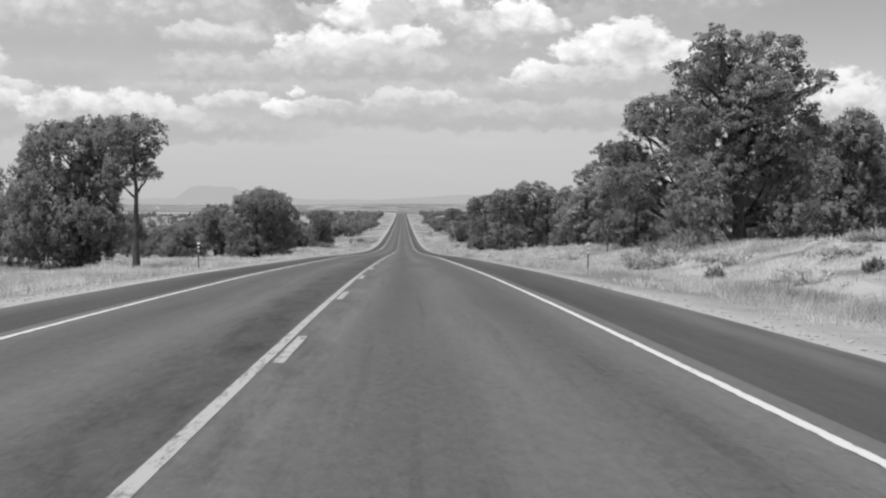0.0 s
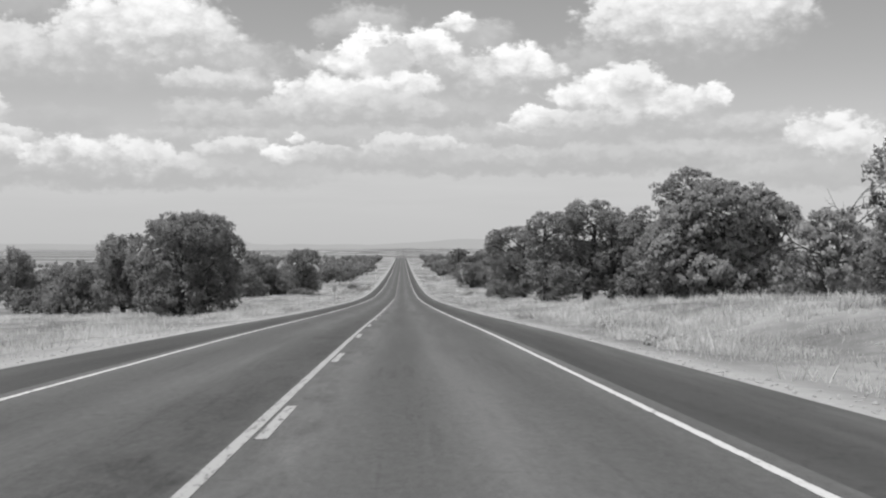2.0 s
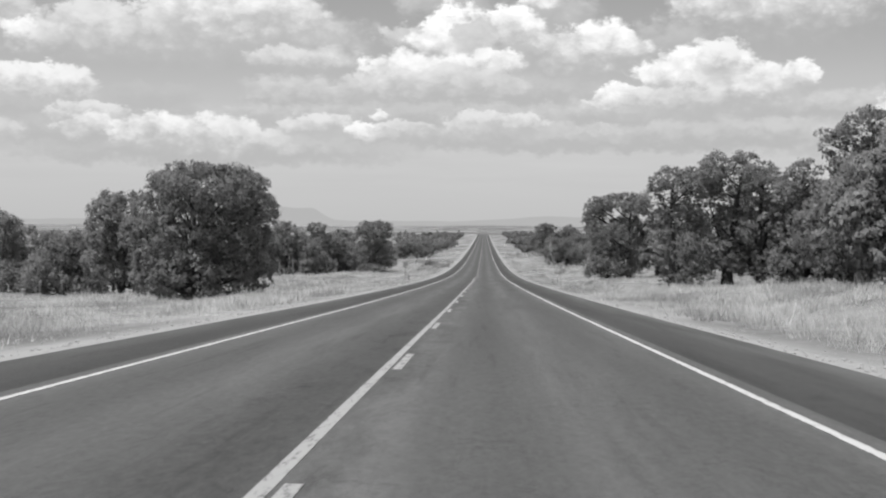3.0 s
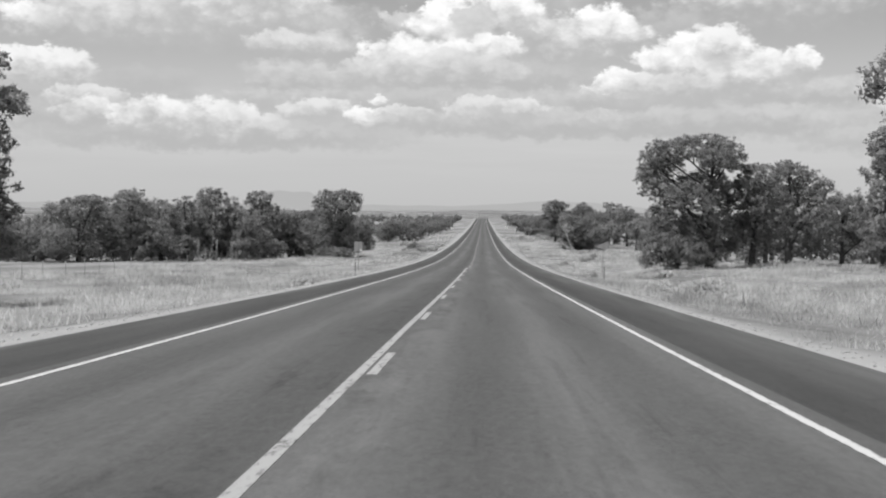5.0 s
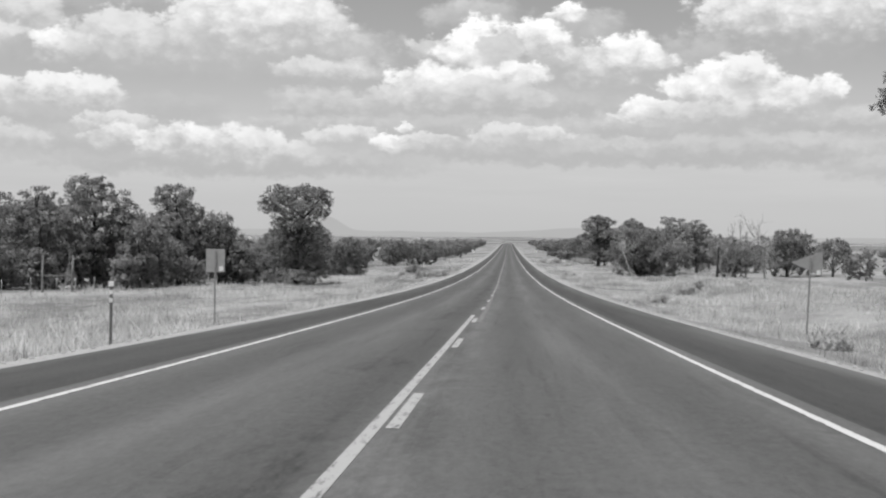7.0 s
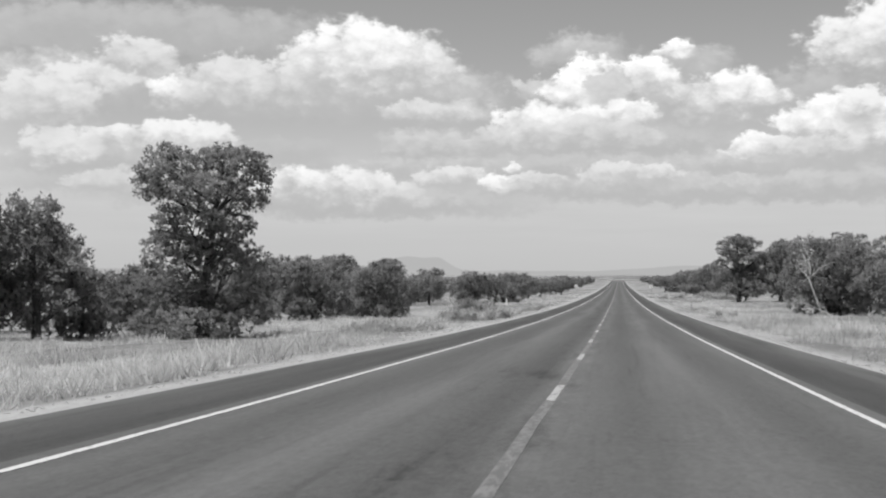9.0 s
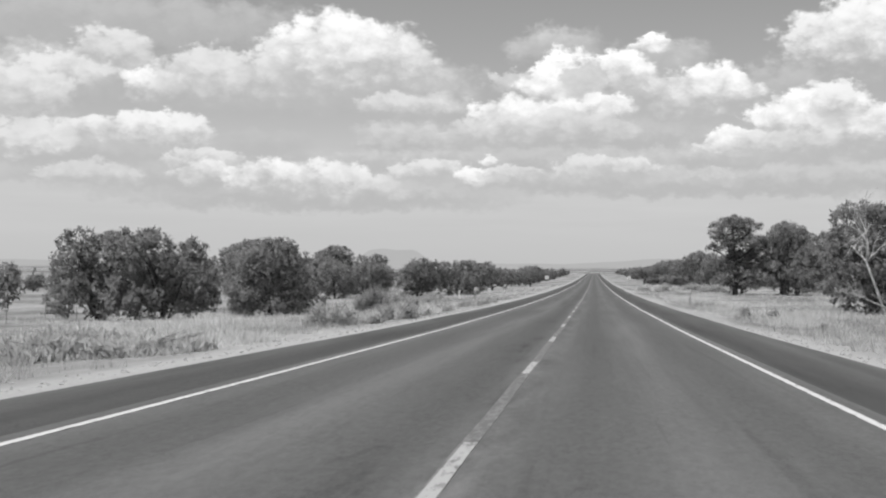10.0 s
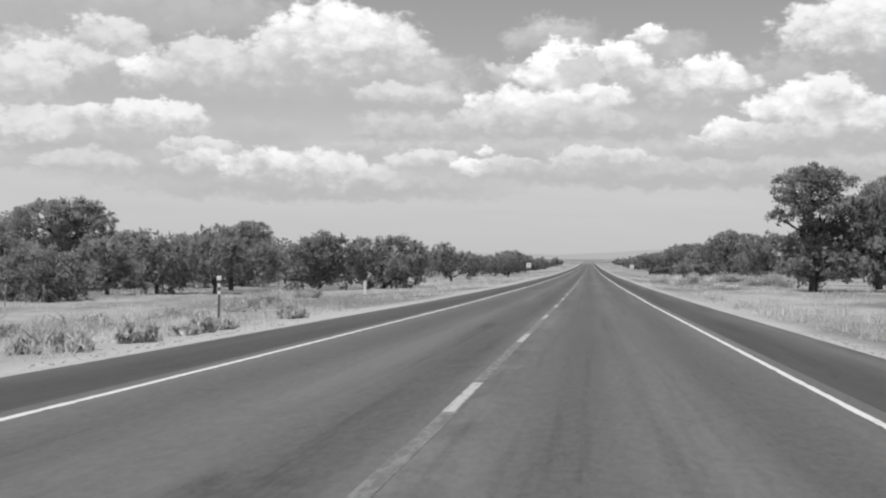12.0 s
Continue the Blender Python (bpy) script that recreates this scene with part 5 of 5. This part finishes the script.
def sign(x, y, outline, top, sticker, label, face=ALU, lean=0.0):
    root = new("road_sign")
    root.matrix_world = pose(x, y, float(land(x, y)) - 0.03, 0, lean, 4)
    part("post", box_mesh("post", -0.03, 0.03, -0.02, 0.02, -0.4, top, STEEL, 0.006), root)
    panel = part("panel", flat_mesh("panel", outline, 0.024, 0.03, face), root, "bare aluminium back of the panel")
    if sticker:
        sx, sz = sticker
        part("sticker", box_mesh("sticker", sx - 0.07, sx + 0.07, 0.017, 0.022, sz - 0.08, sz + 0.08, REFLECT), panel, "small white sticker")
        part("bolt", box_mesh("bolt", -0.012, 0.012, -0.03, -0.021, top - 0.2, top - 0.176, STEEL), panel)
        part("bolt", box_mesh("bolt", -0.012, 0.012, -0.03, -0.021, top - 0.62, top - 0.596, STEEL), panel)
    return tagged(root, label, "road sign", "road signs")


sign(-9.45, 264.5, ((-0.33, 1.85), (0.33, 1.85), (0.33, 2.67), (-0.33, 2.67)), 2.62, (0.2, 1.98), "grey back of a rectangular road sign on a post")
sign(11.0, 264.2, ((-0.66, 2.5), (0.42, 2.07), (0.42, 2.93)), 2.7, (0.3, 2.2), "grey back of a pennant-shaped road sign on a post", lean=2)
sign(-10.5, 637, ((-0.45, 1.7), (0.45, 1.7), (0.45, 2.6), (-0.45, 2.6)), 2.5, None, "small white road sign far down the road", REFLECT)
sign(10.6, 684, ((-0.45, 1.5), (0.45, 1.5), (0.45, 2.4), (-0.45, 2.4)), 2.3, None, "small white road sign far down the road", REFLECT)

white_post = new("marker_post", box_mesh("marker_post", -0.1, 0.1, -0.1, 0.1, -0.2, 1.15, REFLECT, 0.02))
white_post.location = (-16.7, 490, float(land(-16.7, 490)))
tagged(white_post, "short white marker post in the grass", "marker post")

gate = new("gate_frame")
gate.location = (-33.2, 316, float(land(-33.2, 316)))
for gx in (-1.15, 1.15):
    part("post", tubes_mesh("post", [(np.array([(gx, 0, -0.3), (gx, 0.02, 1.2), (gx + 0.03, 0, 2.75)]), (0.09, 0.085, 0.08), 8)], WOODPOST), gate)
part("crossbar", tubes_mesh("crossbar", [(np.array([(-1.5, 0, 1.2), (0, 0.03, 1.22), (1.5, 0, 1.23)]), (0.055, 0.05, 0.05), 7)], WOODPOST), gate)
tagged(gate, "weathered timber fence brace of two tall posts", "fence brace")

fence = new("wire_fence")
FX = -31.0
stakes = np.arange(185, 470, 4.6)
fpost = None
for fy in stakes:
    fx = FX + 0.15 * math.sin(fy)
    fz = float(land(fx, fy))
    me = fpost or tubes_mesh("fence_post", [(np.array([(0, 0, -0.3), (0.01, 0, 0.6), (0, 0.01, 1.2)]), (0.035, 0.03, 0.03), 6)], STEEL)
    fpost = me
    o = part("fence_post", me, fence)
    o.location = (fx, fy, fz)
for hz in (0.45, 0.8, 1.12):
    path = np.array([(FX + 0.15 * math.sin(q), q, float(land(FX, q)) + hz) for q in stakes])
    part("wire", tubes_mesh("wire", [(path, [0.004] * len(path), 3)], STEEL), fence)
tagged(fence, "wire fence on thin steel posts along the trees", "fence")

# ---------------------------------------------------------------- far woods and grass
def far_woods():
    out = []
    for k in range(1250):
        y = 420 + 1060 * rng.uniform(0, 1) ** 0.8
        s = 1 if rng.uniform() < 0.5 else -1
        x = s * (17 + (y - 420) * 0.004 + 260 * rng.uniform(0, 1) ** 1.8)
        if y < 600 and abs(x) < 42:
            continue
        out.append((x, y))
    for k in range(150):
        y = rng.uniform(205, 430)
        out.append((-rng.uniform(52, 170), y))
        out.append((rng.uniform(48, 150), y))
    quads, slopes = [], []
    for x, y in out:
        if noise.noise((x * 0.02, y * 0.008, 0)) < -0.12:
            continue
        h, r = rng.uniform(1.6, 3.4) * rng.uniform(1, 1.9), rng.uniform(1.3, 3.0)
        n = int(np.interp(y, [200, 500, 1000], [300, 130, 60]))
        d = rng.normal(size=(n, 3))
        d /= np.linalg.norm(d, axis=1, keepdims=True)
        z0 = float(land(x, y))
        w = 0.45 + 0.55 * rng.uniform(0, 1, (n, 1)) ** 0.5
        c = np.array([x, y, z0 + h * 0.5]) + d * w * [r, r, h * 0.5] * (1 + 0.25 * np.sin(d[:, :1] * 6 + x))
        quads.append(leaves(c, d, float(np.interp(y, [200, 500, 1000], [0.32, 0.5, 0.8]))))
        slopes.append(d + [0, 0, 0.3])
    return np.concatenate(quads), np.concatenate(slopes)


wood_quads, wood_slopes = far_woods()
woods = new("far_woods", quads_mesh("far_woods", wood_quads, FAR_LEAF, wood_slopes))
tagged(woods, "distant low juniper woods on both sides", "woods", kind="stuff")


def grass_blades(n, x0, x1, y0, y1, size, sides=(-1, 1), power=1.5, blades=9):
    x = rng.choice(sides, n) * (x0 + (x1 - x0) * rng.uniform(0, 1, n) ** power)
    y = rng.uniform(y0, y1, n)
    clump = np.sin(x * 0.7 + 2 * np.sin(y * 0.13)) * np.sin(y * 0.31 + x * 0.11) + 0.5 * np.sin(x * 1.9 + y * 0.7) * np.sin(y * 1.1 - x)
    ragged = np.abs(x) - 7.4 + 0.7 * np.sin(y * 0.8) * np.sin(y * 0.23 + x)
    keep = (rng.uniform(-1.3, 1.0, n) < clump) & (rng.uniform(0, 1, n) < 0.25 + ragged)
    sand = (x > 11) & (x < 20) & (y > 22) & (y < 56) & (rng.uniform(0, 1, n) < 0.6)
    keep &= ~sand
    x, y, clump = x[keep], y[keep], clump[keep]
    c = np.stack([x, y, land(x, y)], 1)
    m = len(x)
    drift = np.sin(x * 0.21 + 1.3 * np.sin(y * 0.05)) * np.sin(y * 0.083 + 0.3 * x)
    tall = size * np.clip(0.8 + 0.3 * clump + 0.35 * drift, 0.35, 1.5)[:, None]
    out = []
    for k in range(blades):
        h = tall * rng.uniform(0.5, 1.35, (m, 1))
        a = rng.uniform(0, 6.283, m)
        way = np.stack([np.cos(a), np.sin(a), np.zeros(m)], 1)
        lean = way * h * rng.uniform(0.3, 1.3, (m, 1))
        b = np.stack([-np.sin(a), np.cos(a), np.zeros(m)], 1) * h * 0.05
        foot = c + rng.normal(0, 0.16, (m, 3)) * [1, 1, 0] - [0, 0, 0.03]
        out.append(np.stack([foot - b, foot + lean + [0, 0, 1.0] * h, foot + b], 1))
    return np.concatenate(out)


def gravel(n):
    """Pale stones and clods along the broken edge of the tarmac."""
    x = np.where(rng.uniform(size=n) < 0.5, -1, 1) * (6.0 + np.abs(rng.normal(0, 0.55, n)))
    y = rng.uniform(10, 420, n)
    s = rng.uniform(0.012, 0.04, n) * rng.uniform(0.6, 1.3, n)
    c = np.stack([x, y, land(x, y) + s * 0.25], 1)
    v, f = [], []
    ring = [(1, 0, 0), (0, 1, 0), (-1, 0, 0), (0, -1, 0), (0, 0, 0.7), (0, 0, -0.5)]
    sides = [(0, 1, 4), (1, 2, 4), (2, 3, 4), (3, 0, 4), (1, 0, 5), (2, 1, 5), (3, 2, 5), (0, 3, 5)]
    for i in range(n):
        a = rng.uniform(0, 6.28)
        k = rng.uniform(0.7, 1.3, 6)
        for j, (p, q, z) in enumerate(ring):
            p, q = (p * math.cos(a) - q * math.sin(a)) * 1.3, p * math.sin(a) + q * math.cos(a)
            v.append(c[i] + np.array([p, q, z]) * s[i] * k[j])
        f += [tuple(6 * i + j for j in t) for t in sides]
    return mesh_of("gravel", v, f, STONE)


stones = new("gravel", gravel(7000))
tagged(stones, "pale gravel and clods beside the tarmac edge", "gravel", kind="stuff")
near_grass = np.concatenate([
    grass_blades(112000, 6.4, 32, 12, 440, 0.3),
    grass_blades(15000, 7.6, 34, 90, 440, 0.48, power=1.1, blades=8),
    grass_blades(9000, 7.0, 40, 440, 640, 0.3),
    grass_blades(9000, 8.5, 26, 14, 75, 0.28, sides=(1,), power=1.0),
])
blade_face = np.cross(near_grass[:, 1] - near_grass[:, 0], near_grass[:, 2] - near_grass[:, 0])
blade_slope = np.array([0, 0, 1.0]) + rng.normal(0, 0.3, (len(near_grass), 3))
turned = (blade_face * blade_slope).sum(1) < 0
near_grass[turned] = near_grass[turned][:, ::-1]
blade_slope /= np.linalg.norm(blade_slope, axis=1, keepdims=True)
grass = new("grass", tris_mesh("grass", near_grass.reshape(-1, 3), np.repeat(blade_slope, 3, 0), GRASS))
tagged(grass, "pale dry bunch grass along the verges", "grass", kind="stuff")
